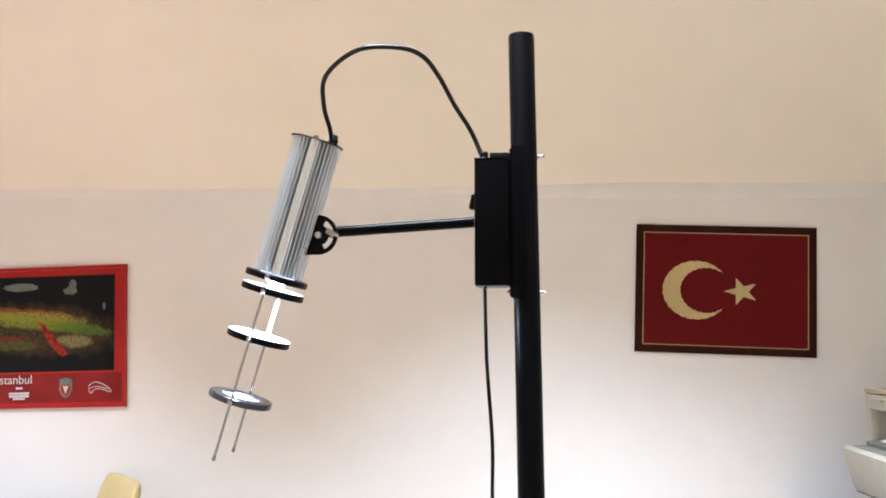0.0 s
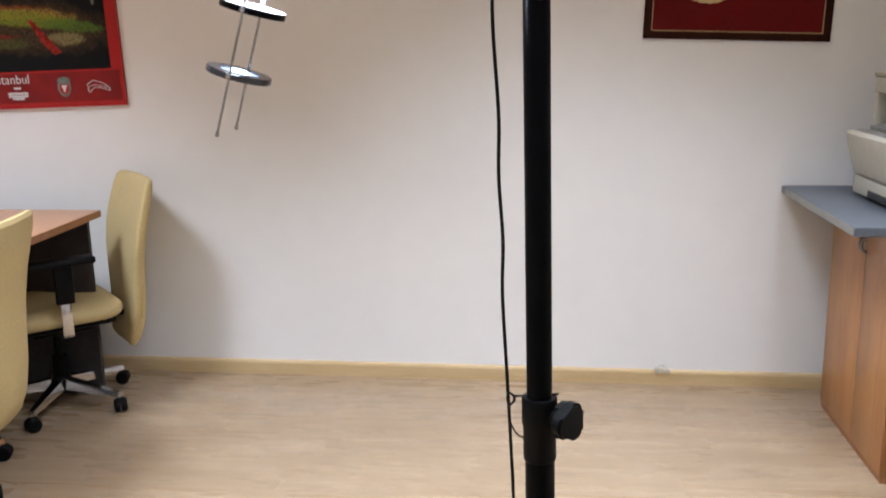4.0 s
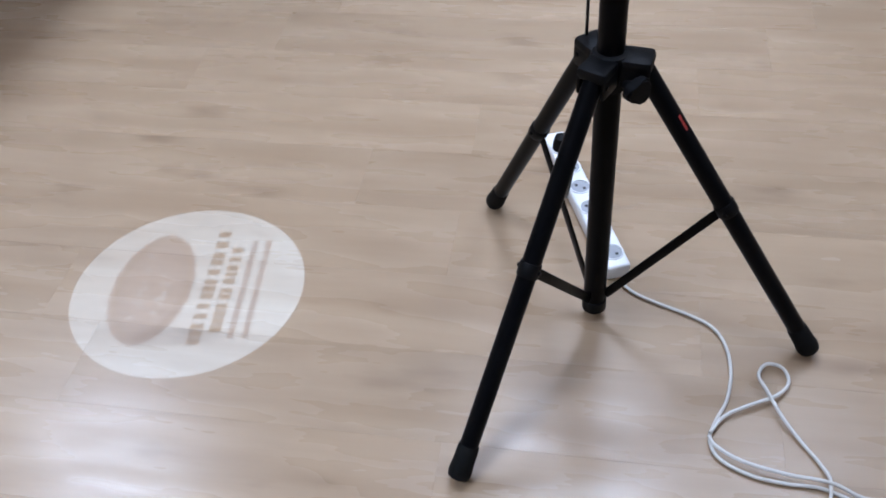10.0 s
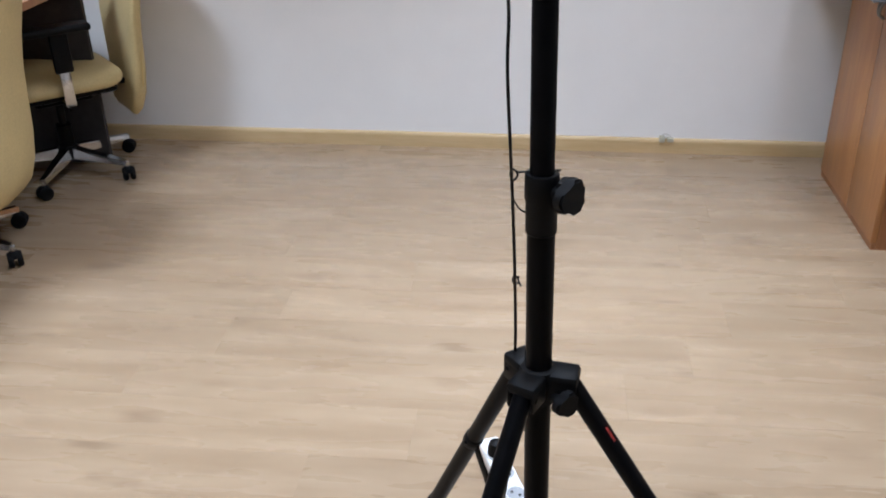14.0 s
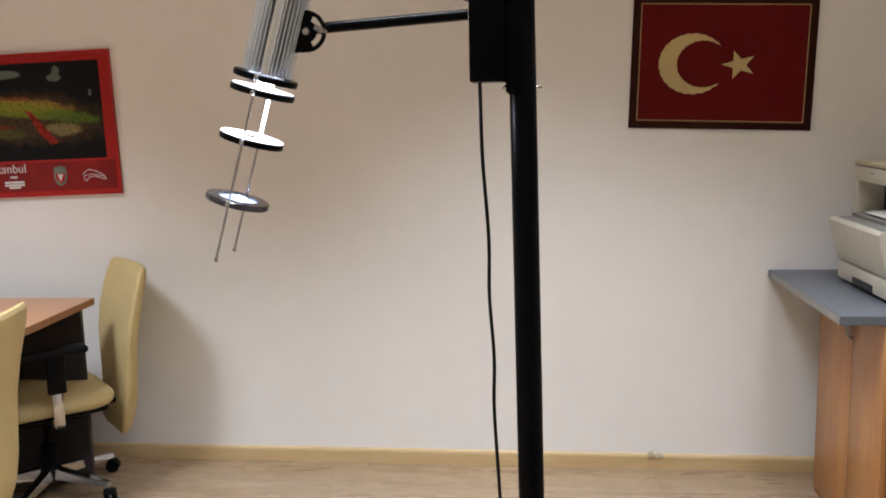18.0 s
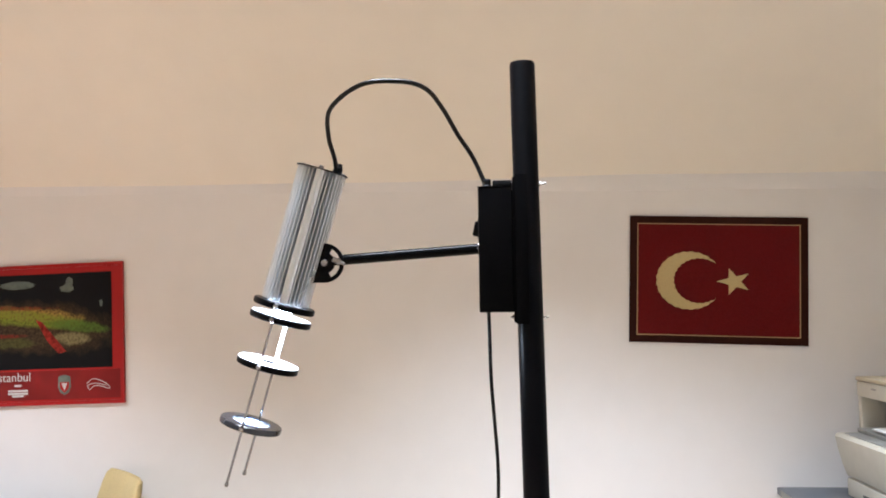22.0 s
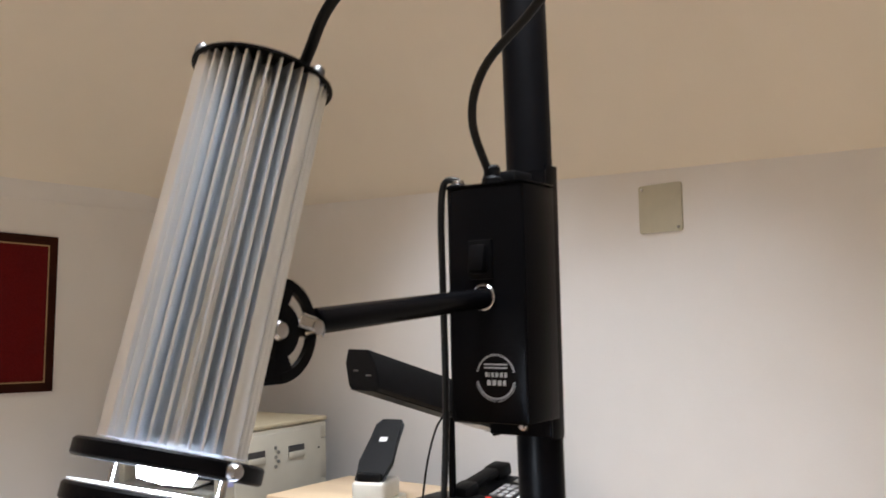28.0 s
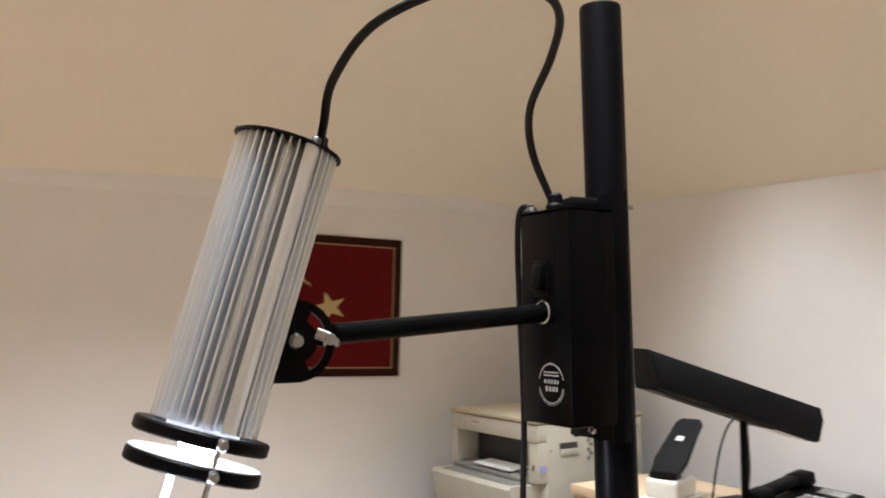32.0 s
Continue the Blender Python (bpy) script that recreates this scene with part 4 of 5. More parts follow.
def frame_strip(w, h, b, z0, z1):
    bm = bmesh.new()
    for x0, x1, y0, y1 in ((-w / 2, w / 2, h / 2 - b, h / 2), (-w / 2, w / 2, -h / 2, -h / 2 + b), (-w / 2, -w / 2 + b, -h / 2 + b, h / 2 - b), (w / 2 - b, w / 2, -h / 2 + b, h / 2 - b)):
        block(x0, x1, y0, y1, z0, z1, bm=bm)
    return bm


part("border", frame_strip(FW, FH, 0.030, 0.001, 0.0085), BROWN_RUG, flag, "dark brown woven border")
part("field", block(-FW / 2 + 0.030, FW / 2 - 0.030, -FH / 2 + 0.030, FH / 2 - 0.030, 0.001, 0.007), RED_RUG, flag, "deep red woven field")
part("gold_line", frame_strip(FW - 0.056, FH - 0.056, 0.0034, 0.006, 0.0088), GOLD_RUG, flag, "thin gold line")
bm = bmesh.new()
for w, h in ((FW - 0.062, FH - 0.062),):
    n = 90
    for i in range(n):
        x = -w / 2 + w * (i + 0.5) / n
        for y in (-h / 2, h / 2):
            block(x - 0.0012, x + 0.0012, y - 0.0012, y + 0.0012, 0.006, 0.0092, bm=bm)
    n = 62
    for i in range(n):
        y = -h / 2 + h * (i + 0.5) / n
        for x in (-w / 2, w / 2):
            block(x - 0.0012, x + 0.0012, y - 0.0012, y + 0.0012, 0.006, 0.0092, bm=bm)
part("gold_border", bm, GOLD_RUG, flag)
random.seed(3)
R1, R2, off = 0.111, 0.086, 0.034
cx = -0.108
ang = math.acos((R1 * R1 - R2 * R2 + off * off) / (2 * off * R1))
ang2 = math.atan2(R1 * math.sin(ang), R1 * math.cos(ang) - off)
bm = bmesh.new()
cols = []
for i in range(61):
    a = ang + (2 * math.pi - 2 * ang) * i / 60
    c = ang2 + (2 * math.pi - 2 * ang2) * i / 60
    j = 0.0011 * (1 if i % 3 else -1.4)
    o = (cx + 1.12 * (R1 + j) * math.cos(a), -0.004 + (R1 + j) * math.sin(a))
    n = (cx + 1.12 * (off + (R2 + j) * math.cos(c)), -0.004 + (R2 + j) * math.sin(c))
    cols.append([bm.verts.new((*o, 0.0064)), bm.verts.new((*o, 0.0092)), bm.verts.new((*n, 0.0092)), bm.verts.new((*n, 0.0064))])
for a, c in zip(cols, cols[1:]):
    for k in range(4):
        bm.faces.new((a[k], a[(k + 1) % 4], c[(k + 1) % 4], c[k]))
part("crescent", bm, CREAM_RUG, flag, "cream woven crescent")
star = []
for i in range(10):
    a = math.pi + 2 * math.pi * i / 10
    r = 0.066 if i % 2 == 0 else 0.026
    star.append((0.060 + r * math.cos(a), -0.005 + r * math.sin(a) * 0.82))
part("star", slab(star, 0.0064, 0.0092), CREAM_RUG, flag, "cream woven five-pointed star")


# ---- red poster with a stadium at night ----
poster = new("poster")
poster.matrix_basis = on_far_wall(-2.091, 1.4246, 0.0, 1.6) @ Matrix.Scale(1.0225, 4)
tagged(poster, "red framed poster of a floodlit football ground at night", "poster")
PW, PH = 0.79, 0.572
part("frame", frame_strip(PW, PH, 0.014, 0.001, 0.016), RED_PAPER, poster, "narrow red frame")
part("sheet", block(-PW / 2 + 0.014, PW / 2 - 0.014, -PH / 2 + 0.014, PH / 2 - 0.014, 0.001, 0.009), RED_PAPER, poster, "red printed sheet")
part("lower_band", block(-PW / 2 + 0.016, PW / 2 - 0.016, -PH / 2 + 0.022, -0.148, 0.009, 0.0095), RED_DARK, poster, "dark red band of print")
CROWD_RED = material("red_crowd_print", (0.22, 0.020, 0.014), rough=0.4, spec=0.12, grain=0.6, grain_scale=60, blotch=0.4, blotch_scale=20)
HAZE = material("floodlight_print", (0.13, 0.16, 0.14), rough=0.4, spec=0.12, grain=0.3, grain_scale=30, blotch=0.3)
P0, P1, Y0, Y1 = -0.345, 0.345, -0.140, 0.247


def stadium_print():
    """Printed night photograph: a lit bowl and turf with ragged edges on black."""
    m = bpy.data.materials.new("stadium_print")
    m.use_nodes = True
    nt = m.node_tree
    bs = nt.nodes["Principled BSDF"]
    bs.inputs["Roughness"].default_value, bs.inputs["Specular IOR Level"].default_value = 0.4, 0.12
    co = nt.nodes.new("ShaderNodeTexCoord")
    rag = nt.nodes.new("ShaderNodeTexNoise")
    rag.inputs["Scale"].default_value, rag.inputs["Detail"].default_value = 22, 6
    nt.links.new(co.outputs["Object"], rag.inputs["Vector"])
    fine = nt.nodes.new("ShaderNodeTexNoise")
    fine.inputs["Scale"].default_value, fine.inputs["Detail"].default_value = 90, 4
    nt.links.new(co.outputs["Object"], fine.inputs["Vector"])
    base = nt.nodes.new("ShaderNodeRGB")
    base.outputs[0].default_value = (0.006, 0.006, 0.007, 1)
    out = base.outputs[0]
    for colour, cx, cy, rx, ry, tilt, ragged, grainy in (
            ((0.075, 0.050, 0.024), 0.02, 0.030, 0.33, 0.105, 0.10, 0.5, 0.7),
            ((0.42, 0.26, 0.060), -0.06, 0.088, 0.26, 0.030, 0.09, 0.7, 0.8),
            ((0.20, 0.25, 0.025), -0.02, 0.066, 0.24, 0.034, 0.12, 0.5, 0.6),
            ((0.09, 0.17, 0.025), 0.20, 0.030, 0.13, 0.024, 0.12, 0.6, 0.6),
            ((0.085, 0.090, 0.024), -0.13, -0.030, 0.17, 0.022, 0.02, 0.7, 0.7),
            ((0.26, 0.22, 0.10), 0.17, -0.020, 0.08, 0.026, 0.05, 0.7, 0.6),
            ((0.190, 0.030, 0.016), -0.10, 0.112, 0.19, 0.009, 0.03, 0.9, 0.9),
            ((0.200, 0.024, 0.016), -0.15, -0.002, 0.12, 0.010, 0.00, 0.8, 0.8)):
        mp = nt.nodes.new("ShaderNodeMapping")
        mp.vector_type = "TEXTURE"
        mp.inputs["Location"].default_value = (cx, cy, 0)
        mp.inputs["Rotation"].default_value = (0, 0, -tilt)
        mp.inputs["Scale"].default_value = (rx, ry, 1000)
        nt.links.new(co.outputs["Object"], mp.inputs["Vector"])
        ln = nt.nodes.new("ShaderNodeVectorMath")
        ln.operation = "LENGTH"
        nt.links.new(mp.outputs[0], ln.inputs[0])
        ad = nt.nodes.new("ShaderNodeMath")
        ad.operation = "MULTIPLY_ADD"
        ad.inputs[1].default_value = ragged * 1.6
        nt.links.new(rag.outputs["Fac"], ad.inputs[0])
        nt.links.new(ln.outputs["Value"], ad.inputs[2])
        rg = nt.nodes.new("ShaderNodeMapRange")
        rg.inputs["From Min"].default_value, rg.inputs["From Max"].default_value = 0.72 + ragged * 0.8, 1.12 + ragged * 0.8
        rg.inputs["To Min"].default_value, rg.inputs["To Max"].default_value = 1, 0
        nt.links.new(ad.outputs[0], rg.inputs["Value"])
        gr = nt.nodes.new("ShaderNodeMapRange")
        gr.inputs["From Min"].default_value, gr.inputs["From Max"].default_value = 0.35, 0.65
        gr.inputs["To Min"].default_value, gr.inputs["To Max"].default_value = 1 - grainy, 1
        nt.links.new(fine.outputs["Fac"], gr.inputs["Value"])
        fc = nt.nodes.new("ShaderNodeMath")
        fc.operation = "MULTIPLY"
        nt.links.new(rg.outputs[0], fc.inputs[0])
        nt.links.new(gr.outputs[0], fc.inputs[1])
        mx = nt.nodes.new("ShaderNodeMix")
        mx.data_type = "RGBA"
        nt.links.new(fc.outputs[0], mx.inputs["Factor"])
        nt.links.new(out, mx.inputs[6])
        mx.inputs[7].default_value = (*colour, 1)
        out = mx.outputs[2]
    nt.links.new(out, bs.inputs["Base Color"])
    return m


part("picture", block(P0, P1, Y0, Y1, 0.009, 0.0098), stadium_print(), poster, "dark night photograph of a lit ground")


def wavy(cx, cy, rx, ry, seed, jag=0.05, n=44, tilt=0.0):
    random.seed(seed)
    pts = []
    for i in range(n):
        a = 2 * math.pi * i / n
        k = 1 + random.uniform(-jag, jag)
        x, y = rx * k * math.cos(a), ry * k * math.sin(a)
        pts.append((min(max(cx + x * math.cos(tilt) - y * math.sin(tilt), P0 + 0.002), P1 - 0.002), cy + x * math.sin(tilt) + y * math.cos(tilt)))
    return pts


def printed(name, pts, mat, z):
    return part(name, slab(pts, 0.0096, z), mat, poster)


printed("flag_stripe", [(0.02, 0.060), (0.045, 0.052), (0.150, -0.072), (0.118, -0.080), (0.07, -0.030)], CROWD_RED, 0.0111)
printed("cloud", wavy(-0.06, 0.205, 0.075, 0.017, 8, 0.10), HAZE, 0.0104)
printed("cloud", wavy(0.155, 0.185, 0.030, 0.016, 9, 0.15), HAZE, 0.0104)
printed("cloud", wavy(0.165, 0.208, 0.016, 0.022, 10, 0.15), HAZE, 0.0106)
printed("floodlight", wavy(0.300, 0.120, 0.007, 0.014, 11, 0.2), HAZE, 0.0106)
for i, x in enumerate((-0.28, -0.22, -0.30)):
    printed("floodlight", wavy(x, 0.13 + 0.02 * i, 0.008, 0.012, 20 + i, 0.2), HAZE, 0.0106)
lettering("title", "istanbul", 0.050, PRINT_WHITE, poster, pose(-0.080, -0.172, 0.0097), "white printed city name", 0.0003)
bm = bmesh.new()
for y, w in ((-0.205, 0.03), (-0.226, 0.085), (-0.237, 0.085), (-0.247, 0.05)):
    block(-0.060 - w / 2, -0.060 + w / 2, y - 0.0042, y + 0.0042, 0.0095, 0.0099, bm=bm)
part("small_print", bm, PRINT_WHITE, poster, "unreadable small white print")
part("crest", slab([(0.115, -0.172), (0.140, -0.166), (0.165, -0.172), (0.168, -0.215), (0.158, -0.238), (0.140, -0.248), (0.122, -0.238), (0.112, -0.215)], 0.0095, 0.0100), HAZE, poster, "plain pale shield")
part("crest_fill", slab([(0.120, -0.196), (0.160, -0.196), (0.158, -0.222), (0.140, -0.238), (0.122, -0.222)], 0.0099, 0.0103), RED_PAPER, poster)
part("crest_mark", slab([(0.128, -0.200), (0.152, -0.200), (0.140, -0.230)], 0.0102, 0.0106), PRINT_WHITE, poster)
part("line_drawing", hose([(x, y, 0.0099) for x, y in ((0.235, -0.205), (0.262, -0.186), (0.300, -0.196), (0.325, -0.212), (0.330, -0.226), (0.290, -0.214), (0.262, -0.216), (0.248, -0.230), (0.240, -0.212), (0.275, -0.204), (0.320, -0.214))], 0.0016, 6, 4), PRINT_WHITE, poster, "thin white line drawing of a shoe-like shape")


# ---- wall plate, cable stub ----
u = Vector((-SLOPE, -1, 0)).normalized()
PLM = Matrix.Translation((right_x(0.997), 0.997, 1.817)) @ Matrix((u, Vector((0, 0, 1)), u.cross(Vector((0, 0, 1))))).transposed().to_4x4()
if (PLM.to_3x3() @ Vector((0, 0, 1))).x > 0:
    PLM = PLM @ pose(0, 0, 0, 0, 180, 0)
plate = new("wall_plate")
plate.matrix_basis = PLM
tagged(plate, "square beige blanking plate with two screws on the wall", "wall plate")
part("cover", slab(rounded(0.120, 0.117, 0.005), 0.0, 0.006, bevel=0.0015), PLATE, plate)
for x, y in ((-0.050, 0.049), (0.050, -0.049)):
    part("screw", lathe([(0, 0.0085), (0.003, 0.008), (0.0042, 0.006), (0.0042, 0.004)], (x, y, 0), (0, 0, 1), 14), STEEL, plate)
stub = thing("cable_outlet", "small white cable clips with a loose end above the skirting", "cable outlet", (0.493, 2.888, 0.050))
part("clip", block(-0.028, -0.006, -0.012, 0.011, 0.0, 0.024, 0.003), PLATE, stub)
part("clip", block(0.004, 0.030, -0.010, 0.011, 0.0, 0.018, 0.003), PLATE, stub)
part("loose_end", hose([(-0.017, 0, 0.022), (-0.012, -0.004, 0.034), (0.008, -0.006, 0.034), (0.018, 0, 0.018)], 0.0022, 8), WHITE_CORD, stub)


# ---- office chairs ----
def backrest_mesh():
    """A tall padded back, hollowed at the waist and drawn in at the foot; the sitter faces -x."""
    bm = bmesh.new()
    rows = []
    zs = [0.215, 0.24, 0.30, 0.39, 0.49, 0.59, 0.69, 0.77, 0.83, 0.868, 0.880]
    for z in zs:
        t = (z - 0.215) / 0.665
        half = 0.128 + 0.078 * min(1.0, t * 1.5) ** 0.8 - 0.012 * max(0, t - 0.85) / 0.15
        lean = 0.262 + 0.100 * t + 0.012 * math.sin(2.2 * math.pi * t + 0.4)
        thick = 0.070 - 0.020 * t
        if z in (0.215, 0.880):
            thick, half = thick * 0.35, half - 0.02
        elif z in (0.24, 0.868):
            thick, half = thick * 0.8, half - 0.006
        ring = []
        for k in range(28):
            a = 2 * math.pi * k / 28
            c, s = math.cos(a), math.sin(a)
            px = math.copysign(abs(c) ** 0.7, c) * thick / 2
            py = math.copysign(abs(s) ** 0.38, s) * half
            ring.append(bm.verts.new((lean + px + 0.10 * (py / 0.22) ** 2 * -0.25, py, z)))
        rows.append(ring)
    for a, b in zip(rows, rows[1:]):
        for k in range(28):
            bm.faces.new((a[k], a[(k + 1) % 28], b[(k + 1) % 28], b[k]))
    bm.faces.new(rows[0][::-1])
    bm.faces.new(rows[-1])
    return bm


def seat_mesh():
    """A padded seat: rings drawn in above and below, hollowed in the middle and turned down at the front."""
    bm = bmesh.new()
    rows = []
    for z, inset in ((0.371, 0.030), (0.374, 0.012), (0.384, 0.003), (0.398, 0.0), (0.412, 0.004), (0.422, 0.016), (0.428, 0.040), (0.429, 0.085), (0.424, 0.140)):
        ring = []
        for x, y in rounded(0.45 - 2 * inset, 0.46 - 2 * inset, max(0.11 - inset * 0.6, 0.02), 6):
            ring.append(bm.verts.new((x, y, z - 0.5 * max(0.0, -0.13 - x) ** 1.3)))
        rows.append(ring)
    n = len(rows[0])
    for a, b in zip(rows, rows[1:]):
        for k in range(n):
            bm.faces.new((a[k], a[(k + 1) % n], b[(k + 1) % n], b[k]))
    bm.faces.new(rows[0][::-1])
    bm.faces.new(rows[-1])
    return bm


def office_chair(at, turn, label, base_turn):
    c = thing("office_chair", label, "chair", at, turn, "chairs at the desk")
    part("seat", seat_mesh(), FABRIC, c, "yellow padded seat")
    b = part("backrest", backrest_mesh(), FABRIC, c, "tall yellow padded back")
    part("seam", hose([(0.308 + 0.075 * ((z - 0.24) / 0.665) + 0.012 * math.sin(2.2 * math.pi * (z - 0.24) / 0.665 + 0.4) - 0.045, -0.178 + 0.02 * abs((z - 0.58) / 0.3) ** 2, z) for z in (0.34, 0.45, 0.58, 0.70, 0.80)], 0.003, 6), PIPING, b)
    part("seat_pan", block(-0.19, 0.19, -0.17, 0.17, 0.340, 0.373, 0.012), BLACK_PLASTIC, c)
    part("tilt_box", block(-0.10, 0.12, -0.065, 0.065, 0.295, 0.350, 0.012), BLACK_PLASTIC, c)
    part("back_bracket", block(0.08, 0.270, -0.035, 0.035, 0.325, 0.345, 0.006), BLACK_PLASTIC, c)
    part("gas_column", lathe([(0.030, 0.085), (0.030, 0.20), (0.026, 0.205), (0.016, 0.206), (0.016, 0.30)], (0, 0, 0), (0, 0, 1), 24), BLACK_PLASTIC, c)
    part("lever", hose([(0.0, -0.06, 0.325), (-0.01, -0.16, 0.325), (-0.01, -0.22, 0.318)], 0.005, 8), BLACK_PLASTIC, c)
    base = part("base_hub", lathe([(0.036, 0.060), (0.044, 0.070), (0.042, 0.105), (0.034, 0.115)], (0, 0, 0), (0, 0, 1), 24), BLACK_PLASTIC, c)
    for k in range(5):
        a = radians(72 * k + base_turn)
        d = Vector((math.cos(a), math.sin(a), 0))
        s = Vector((-d.y, d.x, 0))
        m = Matrix((d, s, Vector((0, 0, 1)))).transposed().to_4x4()
        bm = bmesh.new()
        ringa = [bm.verts.new(m @ Vector(v)) for v in ((0.03, -0.024, 0.070), (0.03, 0.024, 0.070), (0.03, 0.018, 0.110), (0.03, -0.018, 0.110))]
        ringb = [bm.verts.new(m @ Vector(v)) for v in ((0.270, -0.015, 0.062), (0.270, 0.015, 0.062), (0.270, 0.010, 0.080), (0.270, -0.010, 0.080))]
        for i in range(4):
            bm.faces.new((ringa[i], ringa[(i + 1) % 4], ringb[(i + 1) % 4], ringb[i]))
        bm.faces.new(ringa[::-1])
        bm.faces.new(ringb)
        spoke = part("spoke", bm, CHROME if k in (0, 1, 2, 3, 4) else BLACK_PLASTIC, c, "chromed base spoke")
        e = d * 0.270
        part("castor_stem", rod(e + Vector((0, 0, 0.045)), e + Vector((0, 0, 0.074)), 0.007, seg=12), CHROME, spoke)
        wa = radians(72 * k + 45 + base_turn)
        w = Vector((math.cos(wa), math.sin(wa), 0))
        bm = bmesh.new()
        for sg in (-1, 1):
            lathe([(0.010, -0.009), (0.022, -0.009), (0.0265, -0.005), (0.0265, 0.005), (0.022, 0.009), (0.010, 0.009)], e + w * sg * 0.014 + Vector((0, 0, 0.0265)), w, 20, bm)
        part("castor_wheel", bm, BLACK_PLASTIC, spoke)
        part("castor_hood", lathe([(0.024, 0.0), (0.022, 0.012), (0.012, 0.022), (0, 0.024)], e + Vector((0, 0, 0.034)), (0, 0, 1), 18), BLACK_PLASTIC, spoke)
    for sg in (-1, 1):
        arm = part("armrest", block(-0.17, 0.10, sg * 0.262 - 0.038, sg * 0.262 + 0.038, 0.612, 0.640, 0.012, 3), BLACK_PLASTIC, c)
        part("arm_post", block(-0.045, 0.020, sg * 0.262 - 0.012, sg * 0.262 + 0.012, 0.470, 0.615, 0.008), BLACK_PLASTIC, arm)
        part("arm_stay", block(-0.032, 0.006, sg * 0.262 - 0.006, sg * 0.262 + 0.006, 0.345, 0.480, 0.003), CHROME, arm, "chromed arm upright")
        part("arm_bracket", block(-0.032, 0.006, min(sg * 0.14, sg * 0.268), max(sg * 0.14, sg * 0.268), 0.345, 0.357, 0.003), CHROME, arm)
    return c


chair_a = office_chair((-1.875, 2.535, 0), 42, "yellow upholstered swivel chair with black arms by the desk", 17)
chair_b = office_chair((-1.955, 1.80, 0), 6, "yellow upholstered swivel chair seen from behind, pushed up to the desk", -16)


# ---- desk ----
desk = thing("desk", "wooden desk with a reddish top and dark side panels", "desk", (-2.2, 2.0, 0))
part("desktop", block(-0.44, 0.485, -0.95, 0.67, 0.728, 0.755, 0.003), DESKTOP, desk)
part("top_edge", block(0.485, 0.4872, -0.95, 0.67, 0.7282, 0.7545), CHERRY_EDGE, desk)
part("side_panel", block(-0.42, 0.44, 0.640, 0.660, 0.0, 0.7275), DARK_PANEL, desk)
part("side_panel", block(-0.42, -0.02, -0.93, -0.91, 0.0, 0.7275), DARK_PANEL, desk)
part("modesty_panel", block(-0.40, -0.38, -0.905, 0.63, 0.15, 0.7275), DARK_PANEL, desk)


# ---- cabinet with the grey counter ----
cab = thing("cabinet", "cherry veneer two-door cabinet under the grey counter", "cabinet", (1.06, 2.358, 0))
part("carcass", block(0.018, 0.44, -0.285, 0.342, 0.0, 0.790), CHERRY_EDGE, cab)
part("plinth", block(0.004, 0.0175, -0.285, 0.342, 0.0, 0.022), CHERRY_EDGE, cab)
for sg, y0, y1 in ((1, 0.0015, 0.342), (-1, -0.285, -0.0015)):
    door = part("door", block(-0.001, 0.0175, y0, y1, 0.024, 0.789, 0.0012), CHERRY, cab, "cherry veneer door")
    y = 0.016 * sg
    part("handle", hose([(-0.001, y, 0.740), (-0.014, y - 0.002 * sg, 0.732), (-0.020, y - 0.006 * sg, 0.712), (-0.016, y - 0.009 * sg, 0.692), (-0.001, y - 0.010 * sg, 0.680)], 0.0046, 10), GREY_PART, door, "small bowed grey handle")
counter = new("counter")
counter.matrix_basis = pose(0, 0, 0)
tagged(counter, "grey laminate counter top reaching past the cabinet to the wall", "counter")
part("slab", slab([(0.913, 2.886), (0.924, 2.078), (right_x(2.078) - 0.01, 2.078), (right_x(2.886) - 0.01, 2.886)], 0.792, 0.820, bevel=0.002), GREYTOP, counter)
part("edge_band", block(0.0, 0.002, -0.375, 0.375, 0.794, 0.818, m=pose(0.9168, 2.457, 0, 0, 0, 0.83)), GREY_PART, counter)


# ---- laser printer ----
printer = thing("printer", "yellowed beige laser printer with scanner lid on grey counter", "printer", (1.163, 2.446, 0.820), 1.5)
D, HW = 0.43, 0.245
part("body", block(0.030, D, -HW, HW, 0.010, 0.2355, 0.006), PRINTER, printer)
part("cassette", block(-0.052, 0.036, -HW + 0.008, HW - 0.008, 0.012, 0.074, 0.006), PRINTER, printer, "paper cassette front")
part("cassette_grip", block(-0.0535, -0.046, -0.09, 0.09, 0.014, 0.040, 0.002), PRINTER_DARK, printer)
bm = bmesh.new()
rows = []
for z, x in ((0.078, 0.030), (0.082, -0.050), (0.12, -0.064), (0.18, -0.080), (0.222, -0.088), (0.232, -0.080), (0.232, 0.036), (0.078, 0.036)):
    rows.append((x, z))
lo = [bm.verts.new((x, -HW + 0.035, z)) for x, z in rows]
hi = [bm.verts.new((x, HW - 0.006, z)) for x, z in rows]
for i in range(len(rows)):
    j = (i + 1) % len(rows)
    bm.faces.new((lo[i], lo[j], hi[j], hi[i]))
bm.faces.new(lo[::-1])
bm.faces.new(hi)
flap = part("front_flap", bm, PRINTER, printer, "bulging front paper flap")
part("flap_tray", block(-0.066, 0.034, -HW + 0.06, HW - 0.04, 0.232, 0.2355), GREY_PART, flap)
for fx in (0.02, D - 0.05):
    for fy in (-HW + 0.04, HW - 0.04):
        part("foot", rod((fx, fy, 0.0), (fx, fy, 0.013), 0.014, seg=14), RUBBER, printer)
part("side_pillar", block(0.0, D, -HW, -HW + 0.052, 0.236, 0.361, 0.004), PRINTER, printer)
